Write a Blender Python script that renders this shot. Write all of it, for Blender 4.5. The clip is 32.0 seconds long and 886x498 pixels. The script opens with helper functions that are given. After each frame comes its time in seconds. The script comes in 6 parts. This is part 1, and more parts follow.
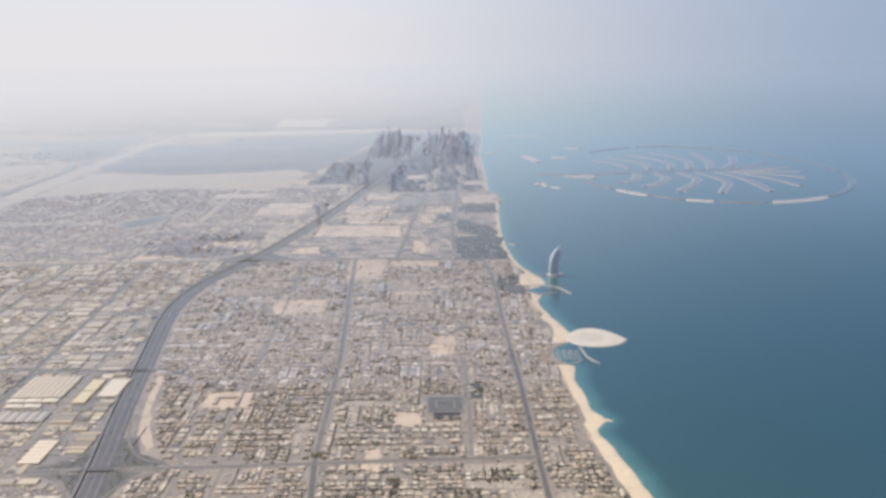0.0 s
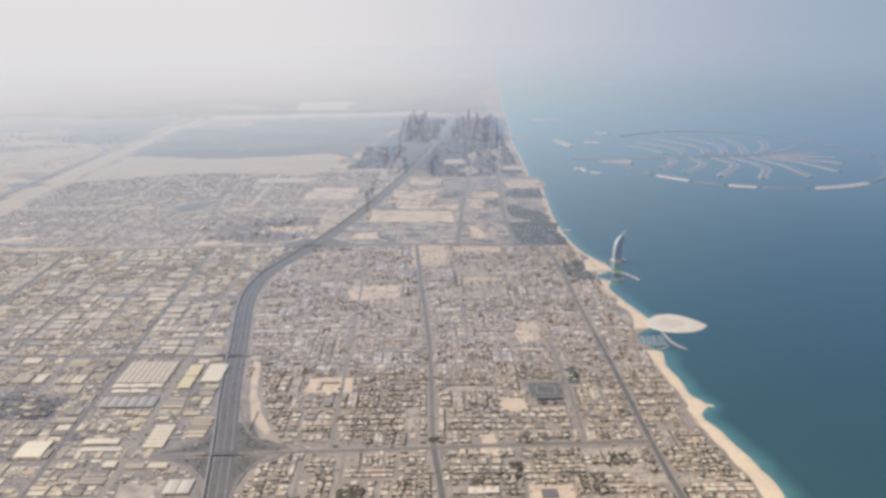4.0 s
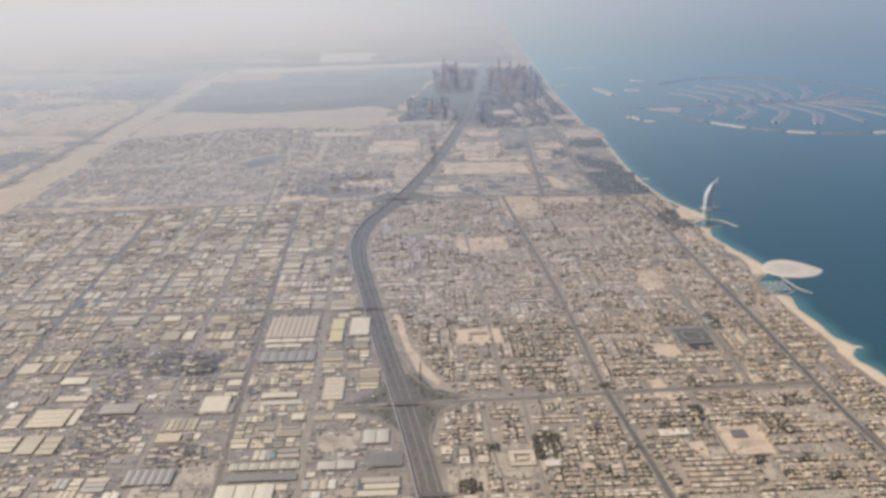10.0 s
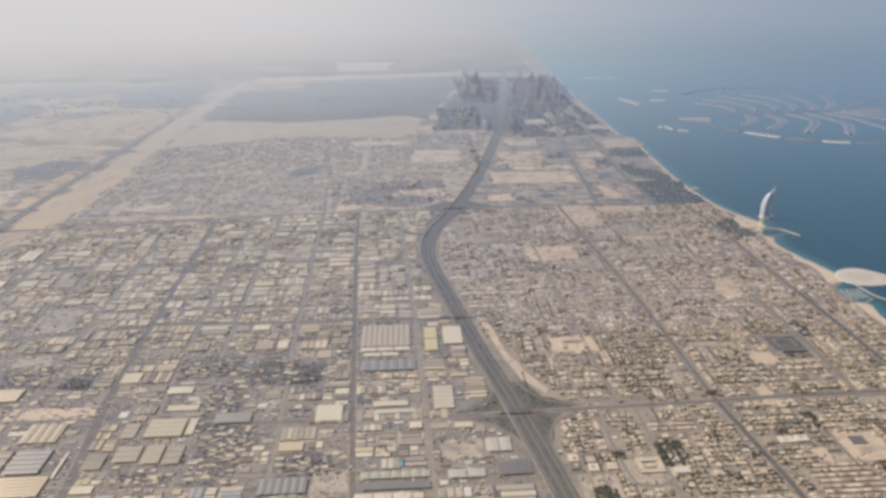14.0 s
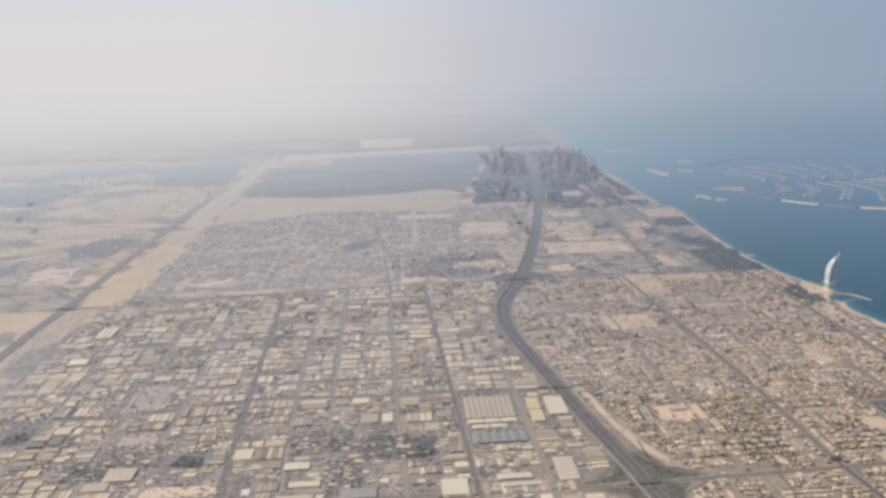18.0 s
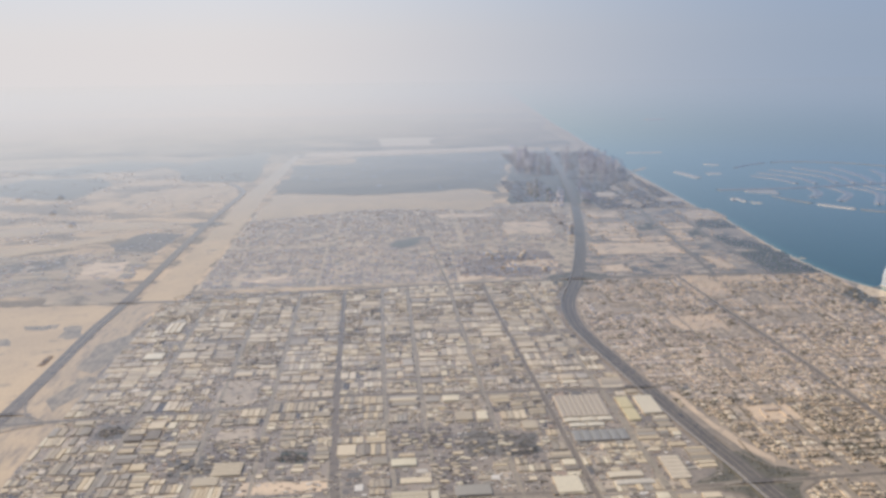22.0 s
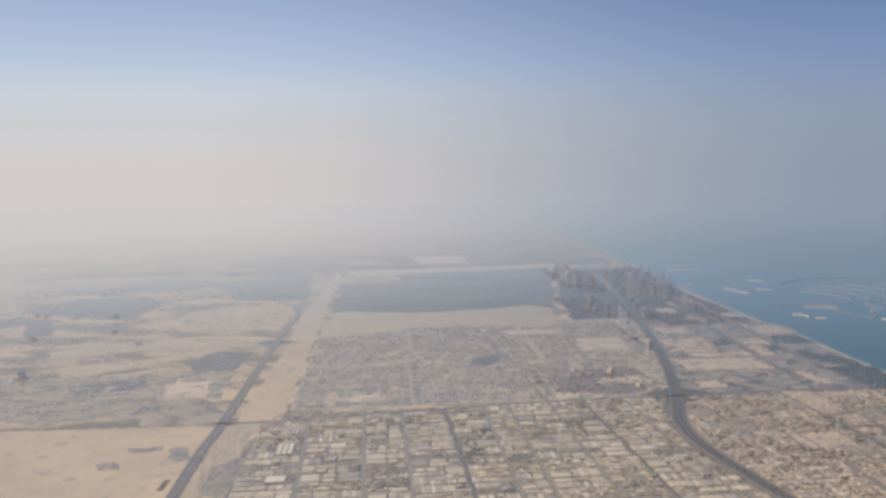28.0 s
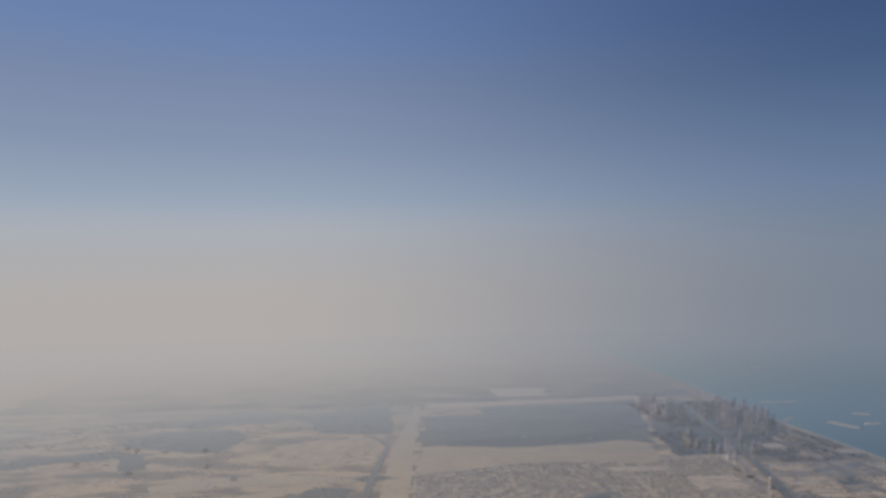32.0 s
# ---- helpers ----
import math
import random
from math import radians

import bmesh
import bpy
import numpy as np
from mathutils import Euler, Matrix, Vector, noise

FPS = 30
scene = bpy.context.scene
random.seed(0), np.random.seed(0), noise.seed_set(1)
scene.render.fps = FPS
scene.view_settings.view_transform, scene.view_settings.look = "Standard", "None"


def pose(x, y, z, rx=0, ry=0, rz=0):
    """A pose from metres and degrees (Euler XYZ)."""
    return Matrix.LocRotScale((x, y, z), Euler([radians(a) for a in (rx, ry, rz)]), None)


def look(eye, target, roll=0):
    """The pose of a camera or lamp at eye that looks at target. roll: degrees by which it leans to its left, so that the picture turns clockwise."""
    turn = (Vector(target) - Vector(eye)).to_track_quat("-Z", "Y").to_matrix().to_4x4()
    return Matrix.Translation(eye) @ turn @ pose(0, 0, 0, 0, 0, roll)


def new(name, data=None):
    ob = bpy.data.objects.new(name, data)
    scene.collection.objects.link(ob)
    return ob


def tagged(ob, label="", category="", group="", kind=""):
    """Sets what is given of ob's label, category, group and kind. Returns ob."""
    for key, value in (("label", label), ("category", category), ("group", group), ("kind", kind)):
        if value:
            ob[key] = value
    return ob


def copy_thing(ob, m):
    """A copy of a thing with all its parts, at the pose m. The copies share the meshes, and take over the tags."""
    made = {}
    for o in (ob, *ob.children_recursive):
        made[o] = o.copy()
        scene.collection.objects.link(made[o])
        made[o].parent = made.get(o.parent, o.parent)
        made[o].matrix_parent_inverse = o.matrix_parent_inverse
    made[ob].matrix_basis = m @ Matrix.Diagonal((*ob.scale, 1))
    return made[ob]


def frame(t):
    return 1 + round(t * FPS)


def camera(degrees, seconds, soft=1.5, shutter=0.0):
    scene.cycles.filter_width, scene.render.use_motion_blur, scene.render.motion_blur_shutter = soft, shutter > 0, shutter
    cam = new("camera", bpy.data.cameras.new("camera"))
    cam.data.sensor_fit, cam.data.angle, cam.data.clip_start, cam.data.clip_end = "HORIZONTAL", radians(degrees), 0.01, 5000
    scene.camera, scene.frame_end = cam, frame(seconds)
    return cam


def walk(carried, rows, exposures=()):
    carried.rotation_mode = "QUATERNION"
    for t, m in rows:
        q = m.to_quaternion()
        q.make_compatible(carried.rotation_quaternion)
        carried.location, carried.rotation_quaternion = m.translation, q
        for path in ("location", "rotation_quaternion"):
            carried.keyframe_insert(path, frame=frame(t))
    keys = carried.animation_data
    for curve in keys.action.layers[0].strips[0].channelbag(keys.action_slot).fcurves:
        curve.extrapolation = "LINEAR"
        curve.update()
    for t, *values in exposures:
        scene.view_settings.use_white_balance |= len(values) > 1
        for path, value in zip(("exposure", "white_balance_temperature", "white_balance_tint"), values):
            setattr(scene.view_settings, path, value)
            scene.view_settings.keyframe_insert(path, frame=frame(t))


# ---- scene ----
# The place is a coastal city seen from an airliner, modelled at one tenth of its true size
# (1 unit = 10 m), so that the whole view to the hazy distance lies within the lens's reach.
cam = camera(61.14, 32.0, 3.35)
PATH = [
    (0, look((-0.0, -0.0, 212.0), (1.06, 288.06, 128.28), -0.62)),
    (0.5, look((-7.8, -0.7, 212.8), (-7.10, 285.82, 123.80), -0.66)),
    (1, look((-15.6, -1.3, 213.6), (-15.00, 283.91, 120.65), -0.63)),
    (1.5, look((-23.4, -1.9, 214.4), (-22.42, 282.35, 118.59), -0.45)),
    (2, look((-31.3, -2.5, 215.1), (-30.10, 280.89, 116.72), -0.45)),
    (2.5, look((-39.3, -3.0, 215.8), (-37.89, 279.87, 115.98), -0.35)),
    (3, look((-47.3, -3.5, 216.5), (-46.03, 279.90, 117.99), -0.41)),
    (3.5, look((-55.4, -3.9, 217.2), (-52.91, 282.42, 127.51), -0.26)),
    (5.5, look((-88.8, -5.0, 218.9), (-84.54, 276.94, 116.55), -1.21)),
    (6, look((-97.0, -5.2, 219.1), (-92.60, 275.16, 112.33), -1.36)),
    (6.5, look((-105.3, -5.3, 219.2), (-100.72, 274.64, 111.40), -1.36)),
    (7, look((-113.6, -5.3, 219.3), (-108.62, 274.36, 110.97), -1.39)),
    (7.5, look((-121.9, -5.4, 219.4), (-116.15, 274.41, 111.30), -1.33)),
    (8, look((-130.1, -5.4, 219.5), (-123.81, 274.31, 111.22), -1.26)),
    (8.5, look((-138.4, -5.4, 219.6), (-131.26, 274.25, 111.26), -1.13)),
    (9, look((-146.6, -5.4, 219.8), (-139.15, 274.06, 110.91), -1.07)),
    (9.5, look((-154.8, -5.4, 219.9), (-146.86, 274.02, 111.00), -1.11)),
    (10, look((-163.1, -5.4, 220.1), (-154.57, 274.00, 111.27), -1.14)),
    (10.5, look((-171.3, -5.5, 220.4), (-162.48, 273.84, 111.30), -1.22)),
    (11, look((-179.5, -5.6, 220.6), (-170.16, 273.65, 111.31), -1.28)),
    (11.5, look((-187.7, -5.6, 220.9), (-177.93, 273.65, 111.76), -1.28)),
    (12, look((-195.9, -5.7, 221.2), (-185.48, 273.57, 112.02), -1.11)),
    (12.5, look((-204.1, -5.7, 221.5), (-193.27, 273.59, 112.38), -1.14)),
    (13, look((-212.4, -5.6, 221.8), (-201.41, 273.13, 111.45), -1.24)),
    (13.5, look((-220.7, -5.5, 222.2), (-208.51, 273.82, 113.53), -0.72)),
    (14, look((-229.0, -5.5, 222.5), (-216.08, 274.96, 116.81), -0.87)),
    (14.5, look((-237.4, -5.5, 222.8), (-223.76, 280.63, 133.65), -1.04)),
    (16.5, look((-271.7, -6.9, 223.1), (-249.69, 281.50, 143.45), -1.00)),
    (17, look((-279.9, -6.8, 223.2), (-260.55, 282.80, 147.25), -1.50)),
    (17.5, look((-288.1, -6.6, 223.3), (-274.99, 283.58, 148.26), -1.74)),
    (18, look((-296.3, -6.3, 223.5), (-280.81, 282.97, 145.57), -1.67)),
    (18.5, look((-304.5, -6.0, 223.6), (-288.48, 283.16, 145.31), -1.41)),
    (19, look((-312.7, -5.7, 223.6), (-294.38, 283.52, 145.91), -0.96)),
    (19.5, look((-321.0, -5.3, 223.7), (-302.31, 283.88, 145.92), -0.78)),
    (20, look((-329.3, -4.8, 223.7), (-310.30, 284.29, 145.95), -0.77)),
    (20.5, look((-337.6, -4.4, 223.7), (-319.13, 284.69, 145.67), -0.79)),
    (21, look((-345.9, -3.9, 223.6), (-327.17, 285.09, 145.40), -0.80)),
    (21.5, look((-354.2, -3.4, 223.6), (-335.25, 285.52, 145.13), -0.83)),
    (22, look((-362.6, -2.9, 223.5), (-343.33, 286.16, 145.49), -0.71)),
    (22.5, look((-371.0, -2.3, 223.5), (-350.87, 286.70, 145.50), -0.49)),
    (23, look((-379.4, -1.7, 223.4), (-358.89, 287.28, 145.41), -0.47)),
    (23.5, look((-387.7, -1.1, 223.3), (-367.03, 287.82, 145.07), -0.70)),
    (24, look((-396.0, -0.4, 223.2), (-374.48, 288.65, 145.87), -0.61)),
    (24.5, look((-404.3, 0.2, 223.1), (-382.52, 289.50, 146.59), -0.54)),
    (26.5, look((-436.9, 3.1, 222.3), (-414.86, 296.61, 164.10), -0.95)),
    (27, look((-445.0, 3.9, 222.1), (-421.81, 298.91, 172.85), -0.81)),
    (27.5, look((-453.2, 4.6, 222.0), (-429.97, 301.08, 182.11), -0.84)),
    (28, look((-461.3, 5.4, 221.8), (-439.03, 302.87, 190.33), -0.93)),
    (28.5, look((-469.3, 6.0, 221.7), (-448.45, 304.30, 197.31), -1.26)),
    (29, look((-477.3, 6.6, 221.7), (-457.85, 305.61, 206.12), -1.31)),
    (29.5, look((-485.2, 7.2, 221.6), (-466.89, 306.52, 213.11), -1.38)),
    (30, look((-493.0, 7.7, 221.6), (-476.22, 307.22, 217.76), -1.47)),
    (30.5, look((-500.8, 8.2, 221.7), (-487.46, 307.88, 225.79), -1.56)),
    (31, look((-508.6, 8.7, 221.7), (-499.05, 308.36, 232.92), -1.58)),
    (31.5, look((-516.4, 9.3, 221.8), (-509.61, 308.71, 238.72), -1.62)),
    (32, look((-524.1, 9.8, 221.8), (-520.58, 309.03, 243.01), -1.43)),
]
EXPOSURES = [(0, 0.28, 6300, 10), (3, 0.27, 6350, 10), (6, 0.1, 6500, 10), (10, 0.09, 6500, 10), (14, 0.04, 6500, 10), (17, 0.12, 6500, 10), (24.5, 0.14, 6500, 10), (27, -0.09, 6600, 10), (28, -0.07, 6650, 10), (29, -0.06, 6700, 10), (30, -0.1, 6700, 10), (30.5, -0.32, 6700, 10), (31, -0.62, 6700, 10), (32, -0.62, 6700, 10)]
walk(cam, PATH, EXPOSURES)

# ---- sky and sun ----
SUN_AZ, SUN_EL = radians(-62), radians(44)  # azimuth from +y towards +x
sun = new("sun", bpy.data.lights.new("sun", "SUN"))
sun.data.energy, sun.data.angle, sun.data.color = 4.45, radians(0.6), (1.0, 0.92, 0.81)
sun_way = Vector((math.sin(SUN_AZ) * math.cos(SUN_EL), math.cos(SUN_AZ) * math.cos(SUN_EL), math.sin(SUN_EL)))
sun.matrix_world = look(sun_way * 900, (0, 0, 0))

world = bpy.data.worlds.new("hazy_sky")
scene.world = world
world.use_nodes = True


def math_node(nt, op, a, b=None, clamp=False):
    n = nt.nodes.new("ShaderNodeMath")
    n.operation, n.use_clamp = op, clamp
    for k, v in enumerate((a, b)):
        if v is None:
            continue
        if isinstance(v, (int, float)):
            n.inputs[k].default_value = v
        else:
            nt.links.new(v, n.inputs[k])
    return n.outputs[0]


def smooth(nt, value, lo, hi):
    n = nt.nodes.new("ShaderNodeMapRange")
    n.interpolation_type = "SMOOTHSTEP"
    nt.links.new(value, n.inputs["Value"])
    n.inputs["From Min"].default_value, n.inputs["From Max"].default_value = lo, hi
    return n.outputs["Result"]


def mix(nt, fac, a, b, blend="MIX"):
    n = nt.nodes.new("ShaderNodeMix")
    n.data_type, n.blend_type = "RGBA", blend
    for sock, v in ((n.inputs[0], fac), (n.inputs[6], a), (n.inputs[7], b)):
        if isinstance(v, (int, float)):
            sock.default_value = v
        elif isinstance(v, tuple):
            sock.default_value = (*v[:3], 1)
        else:
            nt.links.new(v, sock)
    return n.outputs[2]


def build_sky():
    nt = world.node_tree
    nt.nodes.clear()
    out = nt.nodes.new("ShaderNodeOutputWorld")
    bg = nt.nodes.new("ShaderNodeBackground")
    sky = nt.nodes.new("ShaderNodeTexSky")
    sky.sky_type, sky.sun_disc = "NISHITA", False
    sky.sun_elevation, sky.sun_rotation = SUN_EL, SUN_AZ
    sky.altitude, sky.air_density, sky.dust_density, sky.ozone_density = 800, 1.0, 2.5, 2.0
    co = nt.nodes.new("ShaderNodeTexCoord")
    sep = nt.nodes.new("ShaderNodeSeparateXYZ")
    nt.links.new(co.outputs["Generated"], sep.inputs[0])
    seaward = smooth(nt, sep.outputs[0], -0.26, 0.62)
    def ramp(stops):
        r = nt.nodes.new("ShaderNodeValToRGB")
        r.color_ramp.interpolation = "LINEAR"
        el = r.color_ramp.elements
        while len(el) < len(stops):
            el.new(1.0)
        for e, (z, c) in zip(el, stops):
            e.position, e.color = z, (*(q / 10 for q in c), 1)
        nt.links.new(sep.outputs[2], r.inputs[0])
        return r.outputs[0]

    # dust haze that thins upwards into blue, paler over the land than over the sea
    inland = ramp(((0.000, (6.62, 6.34, 6.36)), (0.020, (6.62, 6.40, 6.44)), (0.066, (6.27, 6.44, 6.88)), (0.095, (6.09, 6.59, 7.41)), (0.116, (5.56, 6.37, 7.57)), (0.138, (4.80, 5.89, 7.64)), (0.205, (3.59, 4.63, 6.73)), (0.273, (2.92, 3.90, 6.23)), (0.340, (2.18, 3.44, 6.52)), (0.460, (1.49, 2.66, 5.96))))
    offshore = ramp(((0.000, (2.74, 3.39, 4.45)), (0.020, (2.79, 3.44, 4.51)), (0.064, (2.74, 3.49, 4.74)), (0.135, (2.06, 3.06, 5.05)), (0.200, (1.46, 2.37, 4.34)), (0.270, (0.86, 1.65, 3.47)), (0.340, (0.65, 1.22, 2.98)), (0.460, (0.46, 0.96, 2.57))))
    air = mix(nt, 1.0, mix(nt, seaward, inland, offshore), (10.0, 10.0, 10.0), "MULTIPLY")
    air = mix(nt, math_node(nt, "MULTIPLY", smooth(nt, sep.outputs[2], 0.2, 0.5), 0.08), air, sky.outputs[0])
    air = mix(nt, smooth(nt, sep.outputs[2], 0.46, 0.85), air, (2.7, 3.1, 4.0))
    nt.links.new(air, bg.inputs["Color"])
    bg.inputs["Strength"].default_value = 0.1
    nt.links.new(bg.outputs[0], out.inputs[0])


build_sky()

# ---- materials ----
HAZE_DEPTH = 0.226  # haze strength, put into surfaces as sky gloss that grows at low angles


def finish(m, colour, rough=0.9, haze_depth=HAZE_DEPTH, gloss_rough=0.06, bump=None, tint=(1.0, 0.825, 0.625), power=1.65, base_haze=0.0, warm=(0.06, 0.27), far=(1.0, 0.895, 0.81), ripple=0.0):
    """Dull body under a gloss veil that stands in for haze, growing towards grazing angles."""
    nt = m.node_tree
    out = nt.nodes.new("ShaderNodeOutputMaterial")
    body = nt.nodes.new("ShaderNodeBsdfPrincipled")
    body.inputs["Roughness"].default_value = rough
    body.inputs["Specular IOR Level"].default_value = 0.1
    if isinstance(colour, tuple):
        body.inputs["Base Color"].default_value = (*colour, 1)
    else:
        nt.links.new(colour, body.inputs["Base Color"])
    if bump is not None:
        b = nt.nodes.new("ShaderNodeBump")
        b.inputs["Strength"].default_value = 0.4
        b.inputs["Distance"].default_value = 0.1
        nt.links.new(bump, b.inputs["Height"])
        nt.links.new(b.outputs[0], body.inputs["Normal"])
    gloss = nt.nodes.new("ShaderNodeBsdfGlossy")
    gloss.inputs["Roughness"].default_value = gloss_rough
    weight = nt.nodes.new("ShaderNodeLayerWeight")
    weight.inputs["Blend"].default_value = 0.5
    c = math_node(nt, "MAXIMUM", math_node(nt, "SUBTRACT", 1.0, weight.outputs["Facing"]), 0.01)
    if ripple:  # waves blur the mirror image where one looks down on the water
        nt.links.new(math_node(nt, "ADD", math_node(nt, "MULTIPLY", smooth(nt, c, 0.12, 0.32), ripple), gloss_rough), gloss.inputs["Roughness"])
    # the constant term hazes upright walls, which the angle term misses
    thick = math_node(nt, "ADD", math_node(nt, "POWER", math_node(nt, "DIVIDE", haze_depth, c), power), base_haze)
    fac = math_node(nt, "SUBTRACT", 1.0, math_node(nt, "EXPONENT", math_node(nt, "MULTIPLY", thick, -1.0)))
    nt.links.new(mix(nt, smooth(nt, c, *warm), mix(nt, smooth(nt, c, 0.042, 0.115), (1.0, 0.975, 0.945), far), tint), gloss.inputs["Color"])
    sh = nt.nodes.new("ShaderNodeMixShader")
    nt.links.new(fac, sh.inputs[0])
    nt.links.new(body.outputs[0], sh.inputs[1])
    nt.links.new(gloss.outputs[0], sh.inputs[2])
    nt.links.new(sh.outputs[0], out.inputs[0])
    return m


def blank(name):
    m = bpy.data.materials.new(name)
    m.use_nodes = True
    m.node_tree.nodes.clear()
    return m


def noise_at(nt, scale, detail=4, rough=0.6, stretch=None, what="Fac"):
    pos = nt.nodes.new("ShaderNodeNewGeometry").outputs["Position"]
    if stretch:
        mp = nt.nodes.new("ShaderNodeMapping")
        nt.links.new(pos, mp.inputs[0])
        mp.inputs["Scale"].default_value = stretch
        pos = mp.outputs[0]
    n = nt.nodes.new("ShaderNodeTexNoise")
    nt.links.new(pos, n.inputs["Vector"])
    n.inputs["Scale"].default_value, n.inputs["Detail"].default_value, n.inputs["Roughness"].default_value = scale, detail, rough
    return n.outputs[what]


def earth(name, a, b, dark, big=0.02, small=0.5, amount=0.5, lo=0.52, hi=0.66, stretch=None, **kw):
    """Bare ground: two earth tones in broad drifts, darker scrub or stains with a shape of their own, fine grain."""
    m = blank(name)
    nt = m.node_tree
    tone = mix(nt, smooth(nt, noise_at(nt, big, 5, 0.6, stretch), 0.35, 0.65), a, b)
    spots = math_node(nt, "MULTIPLY", smooth(nt, noise_at(nt, big * 3.1, 6, 0.65, stretch), lo, hi), amount)
    tone = mix(nt, spots, tone, dark)
    grain = noise_at(nt, small, 5, 0.7)
    tone = mix(nt, 0.35, tone, mix(nt, smooth(nt, grain, 0.25, 0.75), (0.45, 0.43, 0.42), (1.0, 1.0, 1.0)), "MULTIPLY")
    return finish(m, tone, bump=grain, **kw)


def mosaic(name, colours, per="island", grain=1.2, depth=0.3, **kw):
    """Many alike pieces, each with a colour of its own out of a palette."""
    m = blank(name)
    nt = m.node_tree
    if per == "island":
        rnd = nt.nodes.new("ShaderNodeNewGeometry").outputs["Random Per Island"]
    else:
        rnd = nt.nodes.new("ShaderNodeObjectInfo").outputs["Random"]
    ramp = nt.nodes.new("ShaderNodeValToRGB")
    ramp.color_ramp.interpolation = "CONSTANT"
    el = ramp.color_ramp.elements
    while len(el) < len(colours):
        el.new(1.0)
    for k, c in enumerate(colours):
        grey = sum(c) / 3
        c = [grey + (q - grey) * 0.95 for q in c]  # slightly desaturated
        el[k].position = k / len(colours)
        el[k].color = (*c, 1)
    nt.links.new(rnd, ramp.inputs[0])
    tone = ramp.outputs[0]
    vary = noise_at(nt, grain, 4, 0.6)
    tone = mix(nt, depth, tone, mix(nt, smooth(nt, vary, 0.3, 0.7), (0.4, 0.38, 0.37), (1.0, 1.0, 1.0)), "MULTIPLY")
    return finish(m, tone, **kw)


M_LAND = earth("desert_land", (0.67, 0.495, 0.31), (0.53, 0.40, 0.265), (0.20, 0.165, 0.12), 0.007, 0.3, 0.9, 0.44, 0.58, (0.45, 1.0, 1.0), haze_depth=0.185, far=(1.0, 0.872, 0.77))
M_SAND = earth("pale_sand", (0.69, 0.505, 0.29), (0.59, 0.435, 0.255), (0.30, 0.25, 0.18), 0.02, 0.4, 0.6, 0.54, 0.68, far=(1.0, 0.872, 0.77))
M_BEACH = earth("beach_sand", (0.86, 0.67, 0.435), (0.78, 0.605, 0.40), (0.56, 0.46, 0.33), 0.06, 0.9, 0.4)
M_LOT = earth("bare_lot_sand", (0.72, 0.545, 0.365), (0.61, 0.47, 0.325), (0.33, 0.27, 0.20), 0.035, 0.6, 0.65, 0.54, 0.66, (0.6, 1.0, 1.0))
M_PALE = earth("pale_resort_sand", (0.84, 0.64, 0.44), (0.72, 0.56, 0.39), (0.32, 0.265, 0.20), 0.03, 0.5, 0.85, 0.50, 0.62, (0.5, 1.0, 1.0))
M_TOWN = earth("town_ground", (0.41, 0.328, 0.235), (0.31, 0.25, 0.182), (0.16, 0.145, 0.115), 0.05, 0.8, 0.6)
M_WORKS = earth("works_ground", (0.36, 0.295, 0.225), (0.25, 0.21, 0.165), (0.12, 0.105, 0.09), 0.05, 0.8, 0.7)
M_RESORT = earth("resort_ground", (0.56, 0.43, 0.30), (0.40, 0.32, 0.235), (0.15, 0.135, 0.11), 0.022, 0.3, 0.95, 0.46, 0.60, (0.6, 1.0, 1.0), haze_depth=0.236)
M_SUBURB = earth("suburb_ground", (0.60, 0.485, 0.35), (0.47, 0.385, 0.285), (0.17, 0.155, 0.125), 0.03, 0.3, 0.8, 0.46, 0.64, haze_depth=0.2)
M_GREEN = earth("watered_green", (0.085, 0.085, 0.06), (0.12, 0.115, 0.08), (0.05, 0.052, 0.04), 0.02, 0.12, 0.7, haze_depth=0.205, far=(1.0, 0.88, 0.775))
M_GROVE = earth("far_streaked_land", (0.44, 0.35, 0.25), (0.27, 0.23, 0.17), (0.07, 0.07, 0.055), 0.007, 0.1, 0.9, 0.44, 0.60, (0.3, 1.0, 1.0), haze_depth=0.158)
M_ESTATE = earth("estate_gardens", (0.075, 0.075, 0.055), (0.18, 0.16, 0.115), (0.05, 0.052, 0.04), 0.012, 0.12, 0.6, stretch=(0.5, 1.0, 1.0), haze_depth=0.205, far=(1.0, 0.88, 0.775))
M_MARINA = earth("tower_quarter_ground", (0.085, 0.085, 0.065), (0.12, 0.115, 0.085), (0.05, 0.052, 0.04), 0.02, 0.12, 0.7, haze_depth=0.185)
M_SCRUBLAND = earth("scrubland", (0.50, 0.40, 0.28), (0.40, 0.325, 0.235), (0.17, 0.15, 0.12), 0.02, 0.3, 0.8, 0.46, 0.62, (0.5, 1.0, 1.0), haze_depth=0.195, far=(1.0, 0.872, 0.77))
M_FARROAD = earth("far_asphalt", (0.14, 0.12, 0.095), (0.165, 0.14, 0.11), (0.05, 0.05, 0.048), 0.03, 0.3, 0.5, haze_depth=0.19)
M_DRYSCRUB = earth("dry_scrub", (0.34, 0.28, 0.195), (0.44, 0.35, 0.24), (0.18, 0.155, 0.12), 0.05, 0.5, 0.7, 0.44, 0.64, (1.6, 0.6, 1.0), far=(1.0, 0.872, 0.77))
# stronger, bluer gloss veil for the haze over the palm island
M_FRONDSAND = earth("palm_island_sand", (0.70, 0.60, 0.48), (0.58, 0.50, 0.40), (0.26, 0.24, 0.20), 0.06, 0.9, 0.7, haze_depth=0.27, far=(0.97, 0.94, 0.88))
M_FRONDGREEN = earth("palm_island_gardens", (0.34, 0.31, 0.25), (0.24, 0.225, 0.18), (0.13, 0.13, 0.10), 0.06, 0.9, 0.7, haze_depth=0.27, far=(0.95, 0.93, 0.88))
